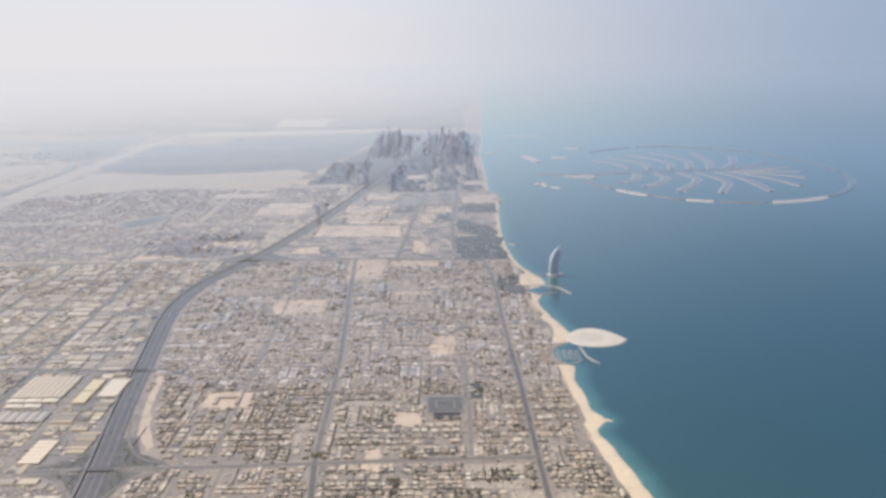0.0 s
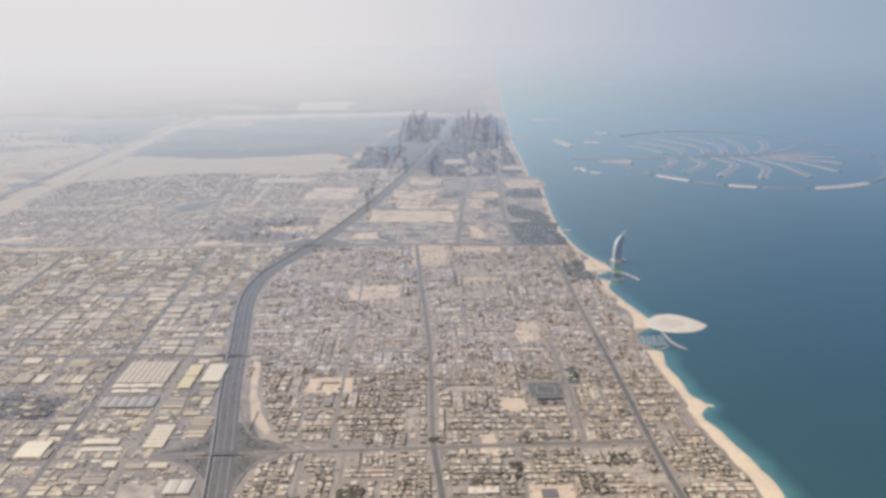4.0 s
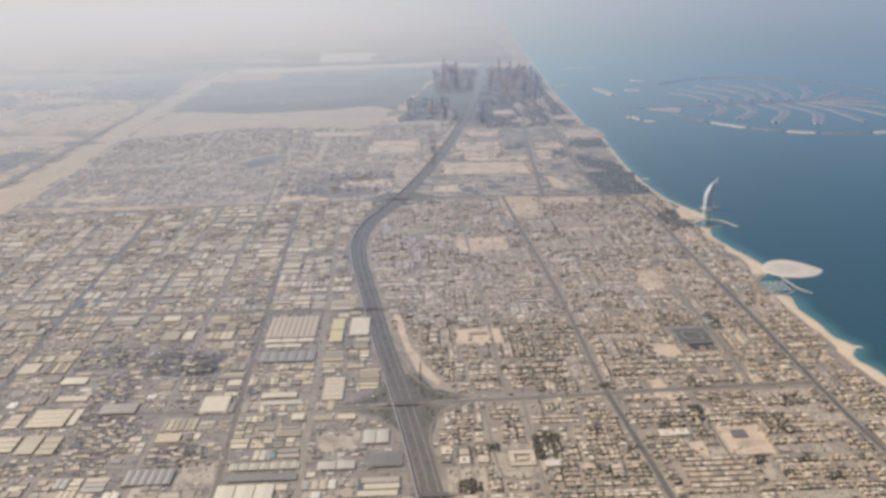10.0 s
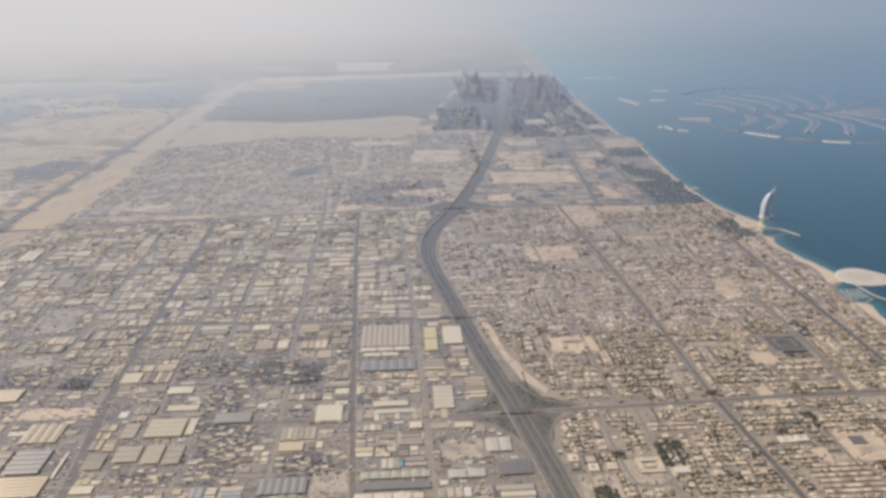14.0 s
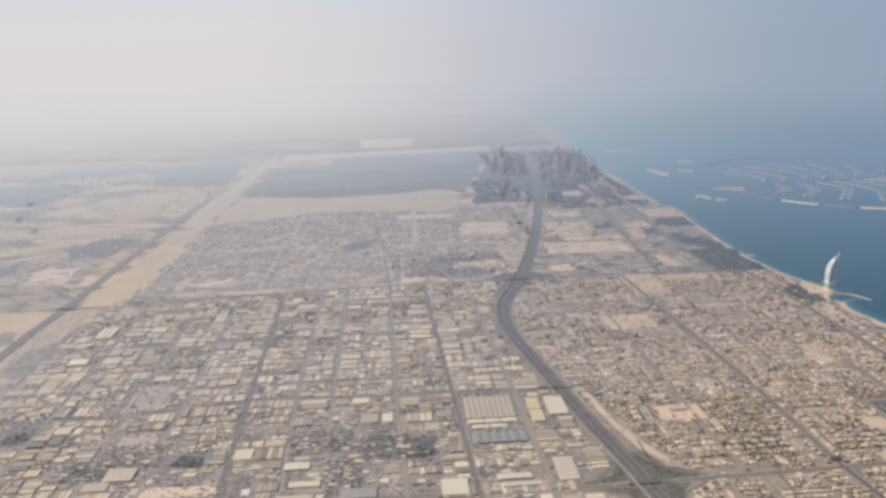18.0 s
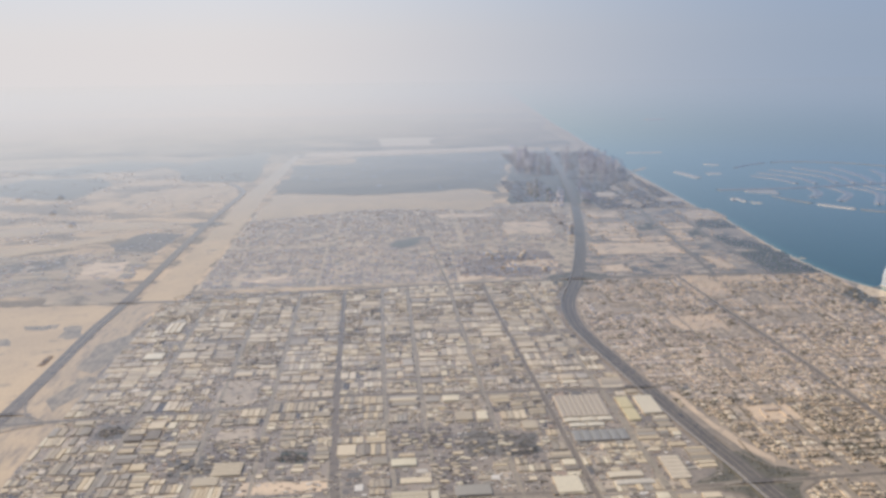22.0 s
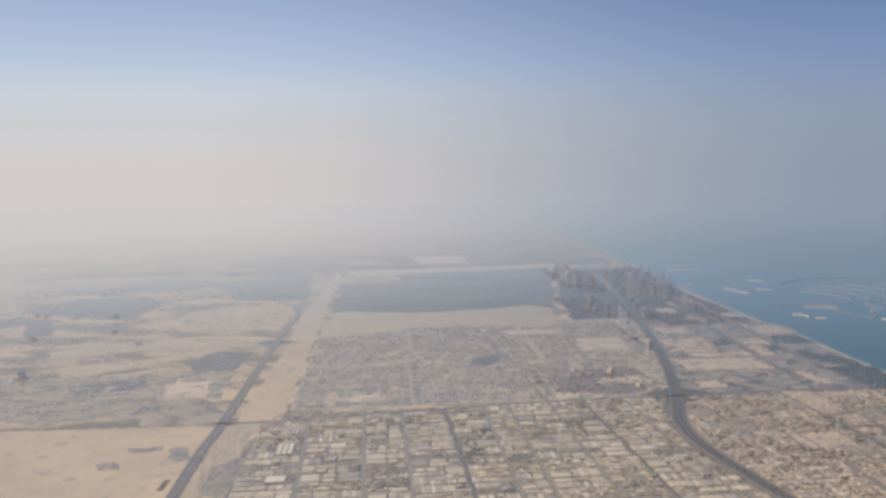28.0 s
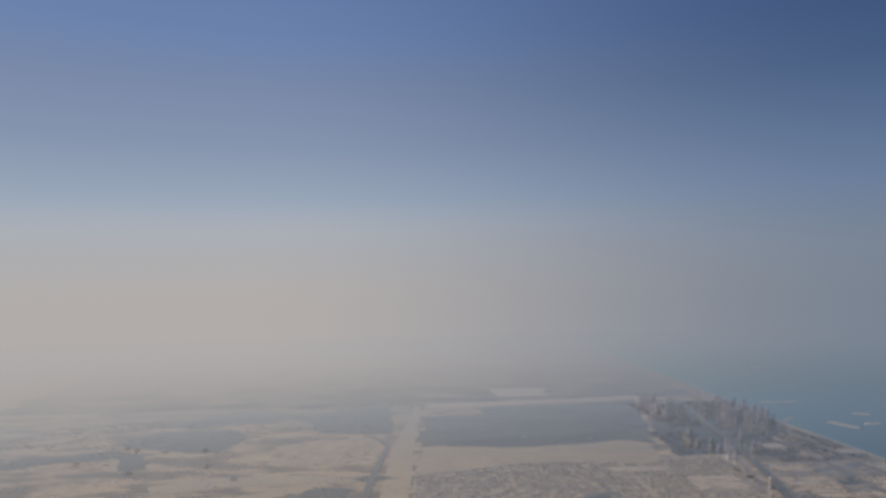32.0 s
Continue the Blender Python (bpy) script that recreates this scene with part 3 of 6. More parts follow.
FIELDS += [
    ("scrub_field", [(-1250, 1100), (-1041, 1225), (-985, 1189), (-926, 1075), (-966, 1070), (-1011, 1165), (-1250, 1050)], M_GREEN, 8, "dark far grove in the sand"),
    ("resort_green", [(11, 699), (17, 775), (64, 773), (63, 697)], M_GREEN, 5.5, "dark palm gardens of a resort"),
    ("resort_green", [(-57, 888), (-47, 924), (-26, 923), (-30, 887)], M_GREEN, 2, "dark planted square"),
    ("lake_park", [(-392, 846), (-360, 884), (-316, 900), (-322, 848), (-352, 824)], M_RESORT, 5, "dark park round a pond"),
    ("resort_green", [(17, 798), (21, 849), (39, 848), (67, 797), (61, 776)], M_GREEN, 5.5, "dark palm gardens of a resort"),
    ("resort_green", [(24, 889), (28, 931), (71, 929), (68, 884)], M_GREEN, 5.5, "dark palm gardens of a resort"),
]
FIELDS += [
    ("resort_green", [(-7, 842), (-2, 880), (13, 884), (12, 841)], M_GREEN, 2, "dark planted square"),
    ("scrub_field", [(-1069, 1470), (-929, 1622), (-785, 1550), (-875, 1462), (-982, 1433)], M_GREEN, 10, "dark far grove in the sand"),
    ("scrub_field", [(-640, 1732), (-598, 1311), (-736, 1340), (-801, 1516)], M_GREEN, 12, "dark far grove in the sand"),
    ("scrub_field", [(-801, 812), (-729, 827), (-714, 793), (-783, 765)], M_DARKTOWN, 6, "dark scrubby field in the sand"),
    ("scrub_field", [(-777, 1217), (-612, 1310), (-617, 1063), (-761, 1081)], M_MOTTLE, 12, "mottled half-built desert land"),
    ("hotel_garden", [(39, 602), (52, 648), (68, 640), (68, 603)], M_GREEN, 2, "dark hotel gardens by the shore"),
    ("works_dark", [(-548, 413), (-546, 432), (-528, 428), (-530, 412)], M_DARKTOWN, 1.5, "dark scrapyard ground"),
    ("works_dark", [(-327, 402), (-300, 400), (-282, 396), (-284, 374), (-300, 370), (-322, 374)], M_DARKTOWN, 2.5, "dark scrapyard ground"),
    ("works_dark", [(-375, 297), (-343, 295), (-341, 287), (-371, 288)], M_DARKTOWN, 1.2, "dark scrapyard ground"),
]
FIELDS += [
    ("works_dark", [(-334, 330), (-317, 329), (-312, 314), (-329, 315)], M_DARKTOWN, 1.5, "dark scrapyard ground"),
    ("works_dark", [(-291, 307), (-272, 306), (-270, 295), (-288, 296)], M_DARKTOWN, 1.5, "dark scrapyard ground"),
    ("works_dark", [(-494, 384), (-474, 388), (-466, 372), (-476, 365), (-488, 366)], M_DARKTOWN, 2.0, "dark scrapyard ground"),
    ("scrub_field", [(-643, 610), (-629, 613), (-618, 586), (-631, 579)], M_DRYSCRUB, 2.0, "dull scrub patch in the sand"),
    ("scrub_field", [(-675, 614), (-648, 616), (-645, 606), (-671, 603)], M_DRYSCRUB, 2.0, "dull scrub patch in the sand"),
    ("scrub_field", [(-691, 585), (-676, 588), (-668, 570), (-684, 568)], M_DRYSCRUB, 2.5, "dull scrub patch in the sand"),
    ("interchange_green", [(-218, 688), (-212, 706), (-196, 718), (-176, 726), (-162, 714), (-150, 703), (-160, 690), (-178, 676), (-198, 668)], M_DULL, 3.0, "dull planted ground of the far interchange"),
]
FIELDS += [
    ("town_ground", [(-292, 722), (-255, 712), (-205, 712), (-192, 742), (-196, 800), (-240, 806), (-282, 770)], M_WORKS, 9.0, "dark built-up ground beside the highway"),
    ("interchange_green", [(-642, 986), (-622, 999), (-608, 1004), (-588, 990), (-580, 984), (-600, 974), (-618, 968)], M_DULL, 2.0, "dull planted ground of a desert junction"),
    ("works_dark", [(-432, 377), (-430, 389), (-415, 386), (-417, 374)], M_GREEN, 1, "dark planted square"),
]
FIELDS += [
    ("scrub_field", [(-597, 521), (-595, 567), (-578, 592), (-573, 618), (-564, 579), (-570, 539), (-582, 513)], M_DRYSCRUB, 3.0, "dry grey scrub beside the highway"),
    ("scrub_field", [(-587, 450), (-573, 477), (-574, 504), (-587, 504), (-596, 469)], M_DRYSCRUB, 2.5, "dull scrub patch in the sand"),
    ("scrub_field", [(-638, 586), (-634, 605), (-624, 597), (-626, 582)], M_DRYSCRUB, 2.5, "dull scrub patch in the sand"),
    ("scrub_field", [(-636, 433), (-622, 446), (-599, 449), (-589, 438), (-614, 427), (-630, 421)], M_DRYSCRUB, 1.5, "worn ground beside the slip roads"),
    ("sand_field", [(-701, 807), (-655, 802), (-645, 749), (-685, 744)], M_LOT, 3.0, "pale bare lot in the scrub"),
    ("scrub_field", [(-702, 746), (-639, 739), (-614, 700), (-616, 659), (-687, 664)], M_SCRUBLAND, 6.0, "grey-brown scrubland by the highway"),
    ("sand_field", [(-843, 870), (-780, 902), (-713, 942), (-704, 912), (-766, 866), (-826, 835)], M_SAND, 4.0, "band of pale sand in the scrubland"),
    ("sand_field", [(-891, 972), (-802, 1016), (-629, 1005), (-634, 963), (-763, 966), (-872, 932)], M_SAND, 4.0, "band of pale sand in the scrubland"),
]
LOTS = [
    (-116, -62, 888, 930),
    (-138, -42, 778, 828),
    (-86, -52, 634, 697),
    (-48, 0, 672, 690),
    (-19, 14, 890, 922),
    (27, 78, 938, 995),
    (-22, -10, 834, 880),
    (-28, -12, 375, 391),
    (-7, 10, 471, 506),
    (-41, -32, 330, 352),
    (-38, -31, 281, 294),
    (-20, 1, 282, 306),
    (-144, -115, 398, 420),
    (-133, -109, 273, 297),
    (-472, -449, 397, 418),
    (-411, -395, 347, 362),
    (-484, -458, 449, 492),
    (-448, -399, 346, 357),
    (-217, -197, 296, 313),
    (-278, -262, 273, 291),
    (-150, -122, 716, 740),
    (-112, -70, 838, 870),
]
LOTS += [
    (-29, -14, 714, 765),
    (-98, -55, 960, 1000),
    (-122, -64, 869, 885),
    (-80, -36, 835, 855),
    (-530, -518, 482, 498),
    (-246, -190, 742, 768),
    (33, 66, 1056, 1083),
    (-48, -20, 1105, 1140),
    (-42, -6, 592, 603),
    (-134, -92, 552, 584),
    (-222, -165, 885, 950),
    (-520, -470, 720, 736),
    (-300, -256, 702, 714),
    (-690, -648, 767, 810),
    (-300, -230, 985, 1010),
]
GARDENS = [f[1] for f in FIELDS if f[0] == "resort_green" and f[3] > 5]
UNBUILT = [f[1] for f in FIELDS if f[0] in ("sand_strip", "lake_park")]
ESTATE = next(f[1] for f in FIELDS if f[0] == "green_estate")
for k, (name, pts, material, wob, label) in enumerate(FIELDS):
    patch(name, pts, 0.018 + 0.0012 * k - (0.003 if material in (M_SCRUBLAND, M_DARKTOWN) else 0.0), material, None, wob, kind="structure", label=label, category="ground")
for k, (x0, x1, y0, y1) in enumerate(LOTS):
    patch("sand_lot", [(x0, y0), (x1, y0), (x1, y1), (x0, y1)], 0.058 + 0.0012 * k, M_YARDLOT if (x1 < -185 or x1 < -105 and y1 < 300) and y1 < 500 and x1 - x0 < 40 else M_LOT if y1 < 700 else M_PALE, None, 1.0 if y1 < 500 else 2.0 if y1 < 700 else 4.5, kind="structure", label="empty sandy building lot", category="lot")
patch("sand_verge", [(-184, 446), (-179, 443), (-173, 405), (-164, 376), (-154, 357), (-157, 353), (-168, 370), (-176, 400)], 0.096, M_LOT, None, 0.7, kind="structure", label="sandy verge beside the highway", category="verge")
patch("hotel_garden", SHORE_GARDEN, 0.099, M_DULL, None, 1.5, kind="structure", label="dark palm gardens behind the hotel beach", category="garden")
strip_patch("harbour_quay", lambda y: 62, lambda y: shore(y) + 0.2, 453, 489, M_TOWN, 0.05, "paved quay round a small harbour")
patch("pond", [(-372, 850), (-352, 872), (-328, 884), (-336, 852), (-356, 836)], 0.08, M_POND, None, 2, kind="structure", label="dark still pond", category="pond")
patch("interchange_green", [(-210, 336), (-193, 346), (-185, 366), (-168, 366), (-159, 350), (-143, 341), (-157, 327), (-162, 302), (-172, 296), (-178, 314), (-189, 325)], 0.098, M_DULL, None, 0.7, kind="structure", label="dull planted ground inside the interchange", category="verge")

# ---- roads ----
ROADS = []  # line, half width


def road(name, pts, width, z, material, label):
    line = curve(pts, 10.0)
    ROADS.append((line, width / 2))
    return ribbon(name, line, -width / 2, width / 2, z, material, kind="structure", label=label, category="road")


ROADS.append((E11, 7.8))
main_line, far_line = E11[E11[:, 1] < 1040], E11[(E11[:, 1] > 1020) & (E11[:, 1] < 1700)]
ribbon("road_highway", far_line, -5.9, 6.2, 0.2, M_FARROAD, kind="structure", label="far stretch of the highway between the towers", category="road")
ribbon("road_highway", main_line, -5.9, 6.2, 0.21, M_ASPHALT, kind="structure", label="wide dark multi-lane highway", category="road")
for off, w in ((0.2, 0.35), (-3.9, 0.45), (4.2, 0.45)):
    ribbon("median", main_line, off - w / 2, off + w / 2, 0.235, M_VERGE, kind="structure", label="pale divider along the highway", category="divider")
ROADS.append((KHAIL, 5.5))
ribbon("road_desert", KHAIL, -4.8, 4.8, 0.21, M_ROAD, kind="structure", label="straight dark highway through the sand", category="road")
ribbon("median", KHAIL, -0.3, 0.3, 0.235, M_VERGE, kind="structure", label="sandy divider along the highway", category="divider")
AVENUES = [
    ([(-52, 120), (-58, 253), (-62, 300), (-66, 341)], 3.3),
    ([(58, 120), (54, 251), (50, 310), (49, 425), (48, 480)], 3.0),
    ([(-43, 690), (-27, 909), (-18, 992), (0, 1200)], 3.0),
    ([(14, 692), (14, 823), (23, 990), (34, 1150), (48, 1300)], 3.0),
    ([(-213, 120), (-221, 260), (-224, 343), (-227, 446), (-234, 586), (-240, 690)], 2.6),
    ([(-250, 120), (-258, 263), (-263, 346), (-268, 450), (-276, 619), (-278, 690)], 3.2),
]
AVENUES += [
    ([(-380, 120), (-390, 280), (-396, 335), (-399, 360), (-403, 440), (-408, 580), (-411, 660), (-418, 678), (-438, 686)], 5.8),
    ([(-612, 436), (-580, 438), (-480, 444), (-395, 457), (-320, 453), (-266, 454), (-206, 451)], 2.6),
    ([(-611, 668), (-548, 668), (-480, 676), (-415, 682), (-318, 692), (-218, 696), (-172, 697), (-79, 699), (48, 691)], 3.4),
    ([(-434, 338), (-400, 338), (-262, 334), (-190, 334), (-158, 335), (-135, 336), (-71, 338), (-32, 340), (51, 342)], 2.8),
    ([(-700, 452), (-645, 452), (-612, 450)], 2.2),
    ([(-1000, 684), (-750, 672), (-626, 666)], 1.2),
]
AVENUES += [
    ([(-23, 335), (-21, 269), (-18, 200)], 1.5),
    ([(13, 470), (16, 430), (15, 344)], 2.2),
    ([(-133, 328), (-129, 273), (-111, 274)], 1.2),
    ([(-340, 120), (-344, 340), (-348, 453), (-352, 690)], 1.8),
    ([(-470, 120), (-476, 340), (-480, 444), (-486, 676)], 2.0),
    ([(-522, 120), (-528, 440), (-534, 668)], 1.8),
    ([(-295, 120), (-300, 334), (-306, 453), (-312, 690)], 1.5),
    ([(-360, 120), (-366, 338), (-372, 455), (-376, 690)], 1.5),
    ([(-438, 120), (-442, 340), (-446, 448), (-452, 678)], 1.5),
    ([(-110, 120), (-112, 335)], 1.2),
    ([(-120, 340), (-124, 520), (-128, 690)], 1.4),
    ([(-66, 341), (-69, 473), (-77, 598), (-82, 695)], 2.7),
    ([(48, 480), (47, 530), (46, 640), (40, 690)], 2.5),
]
AVENUES += [
    ([(-575, 300), (-430, 296), (-395, 288), (-258, 292)], 1.6),
    ([(-580, 560), (-400, 566), (-272, 560), (-218, 556)], 1.6),
    ([(-311, 692), (-315, 745), (-319, 804)], 2.2),
    ([(-655, 992), (-613, 986), (-575, 984)], 2.6),
]
for k, (pts, w) in enumerate(AVENUES):
    ribbon("verge", curve(pts, 10.0), -w * 0.5 - (0.8 if w > 2.3 else 0.3), w * 0.5 + (0.8 if w > 2.3 else 0.3), 0.100 + 0.0008 * k, M_VERGE, kind="structure", label="dusty verge along a city road", category="verge")
    road("road", pts, w * (0.9 if w > 2.1 else 0.7), 0.130 + 0.0015 * k, M_VERGE if k == 4 else M_ASPHALT if k in (0, 1) else M_ROAD if w > 2.3 else M_VERGE if pts[0][0] < -280 and pts[0][1] < 600 else M_STREET, "straight grey city road")
road("ramp", [(-210, 331), (-196, 329), (-184, 318), (-176, 296), (-172, 272)], 1.2, 0.243, M_STREET, "curved slip road of the interchange")
road("ramp", [(-204, 338), (-190, 346), (-186, 364), (-192, 392)], 1.2, 0.246, M_STREET, "curved slip road of the interchange")
road("ramp", [(-140, 339), (-157, 345), (-170, 362), (-178, 385)], 1.2, 0.249, M_STREET, "curved slip road of the interchange")
road("ramp", [(-143, 333), (-158, 323), (-162, 302), (-157, 276)], 1.2, 0.252, M_STREET, "curved slip road of the interchange")
road("ramp", [(-609, 470), (-602, 452), (-588, 440)], 1.2, 0.255, M_STREET, "curved slip road in the sand")

road("ramp", [(-660, 428), (-639, 439), (-626, 448), (-610, 452), (-596, 446), (-583, 437)], 1.2, 0.258, M_STREET, "curved slip road in the sand")
road("ramp", [(-640, 392), (-622, 404), (-616, 418), (-600, 430), (-583, 435)], 1.2, 0.261, M_STREET, "curved slip road in the sand")


def build_bridge(x, y, length, width, z):
    b = thing("road_bridge", "concrete road bridge crossing over the highway", "bridge", at=(x, y, 0))
    d = Mass()
    d.box(0, 0, length, width, z - 0.12, z)
    d.make("deck", M_ASPHALT, b)
    for s in (-1, 1):
        p = Mass()
        p.box(0, s * (width / 2 + 0.06), length, 0.12, z - 0.14, z + 0.14)
        p.make("parapet", M_CONCRETE, b)
        r = Mass()
        n = len(r.v)
        r.v += [(s * length / 2, -width / 2, 0), (s * length / 2, width / 2, 0), (s * length / 2, -width / 2, z), (s * length / 2, width / 2, z), (s * (length / 2 + 11), -width / 2, 0.05), (s * (length / 2 + 11), width / 2, 0.05)]
        r.f += [(2, 4, 5, 3), (0, 2, 3, 1), (0, 4, 2), (1, 3, 5)]
        r.make("approach", M_STREET, b)
    for k in (-5, 0, 5):
        p = Mass()
        p.box(k, 0, 0.3, width * 0.8, 0, z - 0.12)
        p.make("pier", M_CONCRETE, b)


build_bridge(-175, 335, 17, 2.8, 0.75)
build_bridge(-163, 262, 17, 2.2, 0.75)
build_bridge(-614, 450, 11, 2.2, 0.75)
build_bridge(-611, 668, 11, 2.6, 0.75)
build_bridge(-185, 697, 17, 3.0, 0.75)
build_bridge(-202, 452, 17, 2.2, 0.75)

# raised rail line along the highway
rail_line = E11[(E11[:, 1] > 60) & (E11[:, 1] < 1400)]
viaduct = thing("rail_viaduct", "pale concrete rail viaduct on piers along the highway", "viaduct")
ribbon("deck", rail_line, -6.3, -5.5, 1.1, M_CONCRETE, viaduct, 0.18)
ribbon("parapet", rail_line, -6.36, -6.26, 1.2, M_CONCRETE, viaduct, 0.15)
ribbon("parapet", rail_line, -5.54, -5.44, 1.2, M_CONCRETE, viaduct, 0.15)
side = sides(rail_line)
pier_mesh = None
for i in range(0, len(rail_line), 1):
    if rail_line[i, 1] > 640:
        break
    c = rail_line[i] + side[i] * -5.9
    if pier_mesh is None:
        p = Mass()
        p.box(0, 0, 0.22, 0.22, 0, 0.92)
        p.box(0, 0, 0.6, 0.3, 0.8, 0.93)
        pier_mesh = p.make("pier", M_CONCRETE, viaduct)
        pier = pier_mesh
    else:
        pier = new("pier", pier_mesh.data)
        pier.parent = viaduct
    pier.location = (c[0], c[1], 0)

# ---- city fabric ----
def near_road(px, py, margin):
    bad = np.zeros(len(px), bool)
    for line, half in ROADS:
        lo, hi = line.min(0) - half - margin - 3, line.max(0) + half + margin + 3
        some = np.where((px > lo[0]) & (px < hi[0]) & (py > lo[1]) & (py < hi[1]))[0]
        if not len(some):
            continue
        d = np.full(len(some), 1e9)
        for a, b in zip(line[:-1], line[1:]):
            ab = b - a
            t = np.clip(((px[some] - a[0]) * ab[0] + (py[some] - a[1]) * ab[1]) / (ab @ ab + 1e-9), 0, 1)
            d = np.minimum(d, np.hypot(px[some] - a[0] - t * ab[0], py[some] - a[1] - t * ab[1]))
        bad[some] |= d < half + margin
    return bad


def in_lots(px, py, lots, margin=0.5):
    bad = np.zeros(len(px), bool)
    for x0, x1, y0, y1 in lots:
        bad |= (px > x0 - margin) & (px < x1 + margin) & (py > y0 - margin) & (py < y1 + margin)
    return bad


def in_poly(px, py, pts):
    inside = np.zeros(len(px), bool)
    for (x0, y0), (x1, y1) in zip(pts, pts[1:] + pts[:1]):
        hit = (y0 > py) != (y1 > py)
        inside ^= hit & (px < (x1 - x0) * (py - y0) / (y1 - y0 + 1e-12) + x0)
    return inside


rng = random.Random(5)

# large halls that keep the fabric clear: x0, x1, y0, y1
BIG_SHEDS = [
    (-210, -198, 414, 438, 1.1, 1, (0.74, 0.65, 0.49)),
    (-222, -214, 406, 438, 0.9, 2, (0.68, 0.58, 0.34)),
    (-262, -231, 414, 443, 0.8, 9, (0.52, 0.44, 0.34)),
    (-262, -231, 408, 412.5, 0.8, 3, (0.74, 0.66, 0.51)),
    (-260, -238, 401.5, 405.5, 0.7, 2, (0.74, 0.67, 0.53)),
    (-261, -228, 384, 396, 0.8, 6, (0.32, 0.31, 0.285)),
    (-282, -268, 333, 348, 1.2, 1, (0.74, 0.65, 0.48)),
    (-335, -316, 335, 344, 1.0, 1, (0.36, 0.33, 0.28)),
    (-252, -233, 345, 350, 0.9, 1, (0.72, 0.62, 0.46)),
]
BIG_SHEDS += [
    (-250, -229, 338, 342, 0.8, 1, (0.62, 0.56, 0.46)),
    (-219, -208, 341, 364, 0.8, 6, (0.66, 0.56, 0.42)),
    (-195, -182, 301, 312, 0.9, 2, (0.60, 0.54, 0.44)),
    (-191, -175, 283, 293, 0.7, 1, (0.22, 0.20, 0.18)),
    (-215, -197, 282, 288, 0.9, 2, (0.58, 0.52, 0.42)),
    (-302, -280, 276, 287, 0.9, 6, (0.31, 0.295, 0.27)),
    (-256, -223, 284, 289, 0.7, 7, (0.52, 0.48, 0.36)),
    (-256, -223, 276, 281, 0.7, 1, (0.24, 0.23, 0.21)),
    (-258, -232, 262, 273, 1.0, 3, (0.74, 0.66, 0.50)),
]
BIG_SHEDS += [
    (-553, -539, 531, 542, 1.0, 1, (0.78, 0.72, 0.58)),
    (-553, -549.6, 585, 610, 0.8, 1, (0.78, 0.71, 0.57)),
    (-548.6, -545.2, 585, 610, 0.8, 1, (0.74, 0.67, 0.53)),
    (-544.2, -540.5, 586, 610, 0.8, 1, (0.78, 0.71, 0.57)),
    (-368, -349, 325, 341, 1.0, -4, (0.56, 0.48, 0.345)),
    (-347.5, -343.5, 326, 341, 0.8, 1, (0.66, 0.58, 0.43)),
    (-426, -409, 299, 318, 0.9, 5, (0.27, 0.27, 0.27)),
    (-430, -402, 282, 297, 0.8, -6, (0.33, 0.27, 0.20)),
    (-430, -411, 324, 341, 0.8, 4, (0.48, 0.40, 0.285)),
    (-368, -354, 366.5, 373.5, 0.9, 1, (0.74, 0.66, 0.48)),
    (-442, -428, 300, 318, 0.9, 3, (0.28, 0.255, 0.225)),
    (-466, -450, 365, 378, 0.9, -4, (0.52, 0.44, 0.32)),
    (-401.5, -400, 295, 315, 0.7, 1, (0.70, 0.62, 0.48)),
    (-390, -380.5, 300, 312.5, 0.7, 1, (0.30, 0.25, 0.19)),
    (-380, -372.5, 325, 338, 0.7, 3, (0.42, 0.36, 0.28)),
    (-377, -365, 305, 318, 0.8, -3, (0.42, 0.36, 0.265)),
    (-363, -354, 303, 318, 0.8, 1, (0.46, 0.395, 0.29)),
    (-352.5, -344, 302, 317, 0.8, -3, (0.40, 0.345, 0.26)),
]


def split(rect, lo, hi, r, out):
    """Cut a block again and again into smaller blocks of uneven size."""
    x0, x1, y0, y1 = rect
    w, d = x1 - x0, y1 - y0
    if w <= hi and d <= hi * 0.8 and (r.random() < 0.6 or max(w, d) < lo * 2):
        out.append(rect)
        return
    if max(w, d) < lo * 1.7:
        out.append(rect)
        return
    t = r.uniform(0.36, 0.64)
    if w > d * 1.15:
        m = x0 + w * t
        split((x0, m, y0, y1), lo, hi, r, out)
        split((m, x1, y0, y1), lo, hi, r, out)
    else:
        m = y0 + d * t
        split((x0, x1, y0, m), lo, hi, r, out)
        split((x0, x1, m, y1), lo, hi, r, out)


N_NEAR = 300
plots, houses, leaves = Mass(), Mass(), Mass()
house_spots, tree_spots = [], []
CLEAR = [(-9.0, 12.8, 390.2, 409.7), (14.1, 24.3, 407.0, 426.5), (-48, -16, 259, 281), (-111, -85, 312, 320)]  # room for the long terraces
VERGE = [(-183, 446), (-178, 444), (-162, 378), (-151, 355), (-143, 344), (-152, 335), (-158, 300), (-172, 300)]


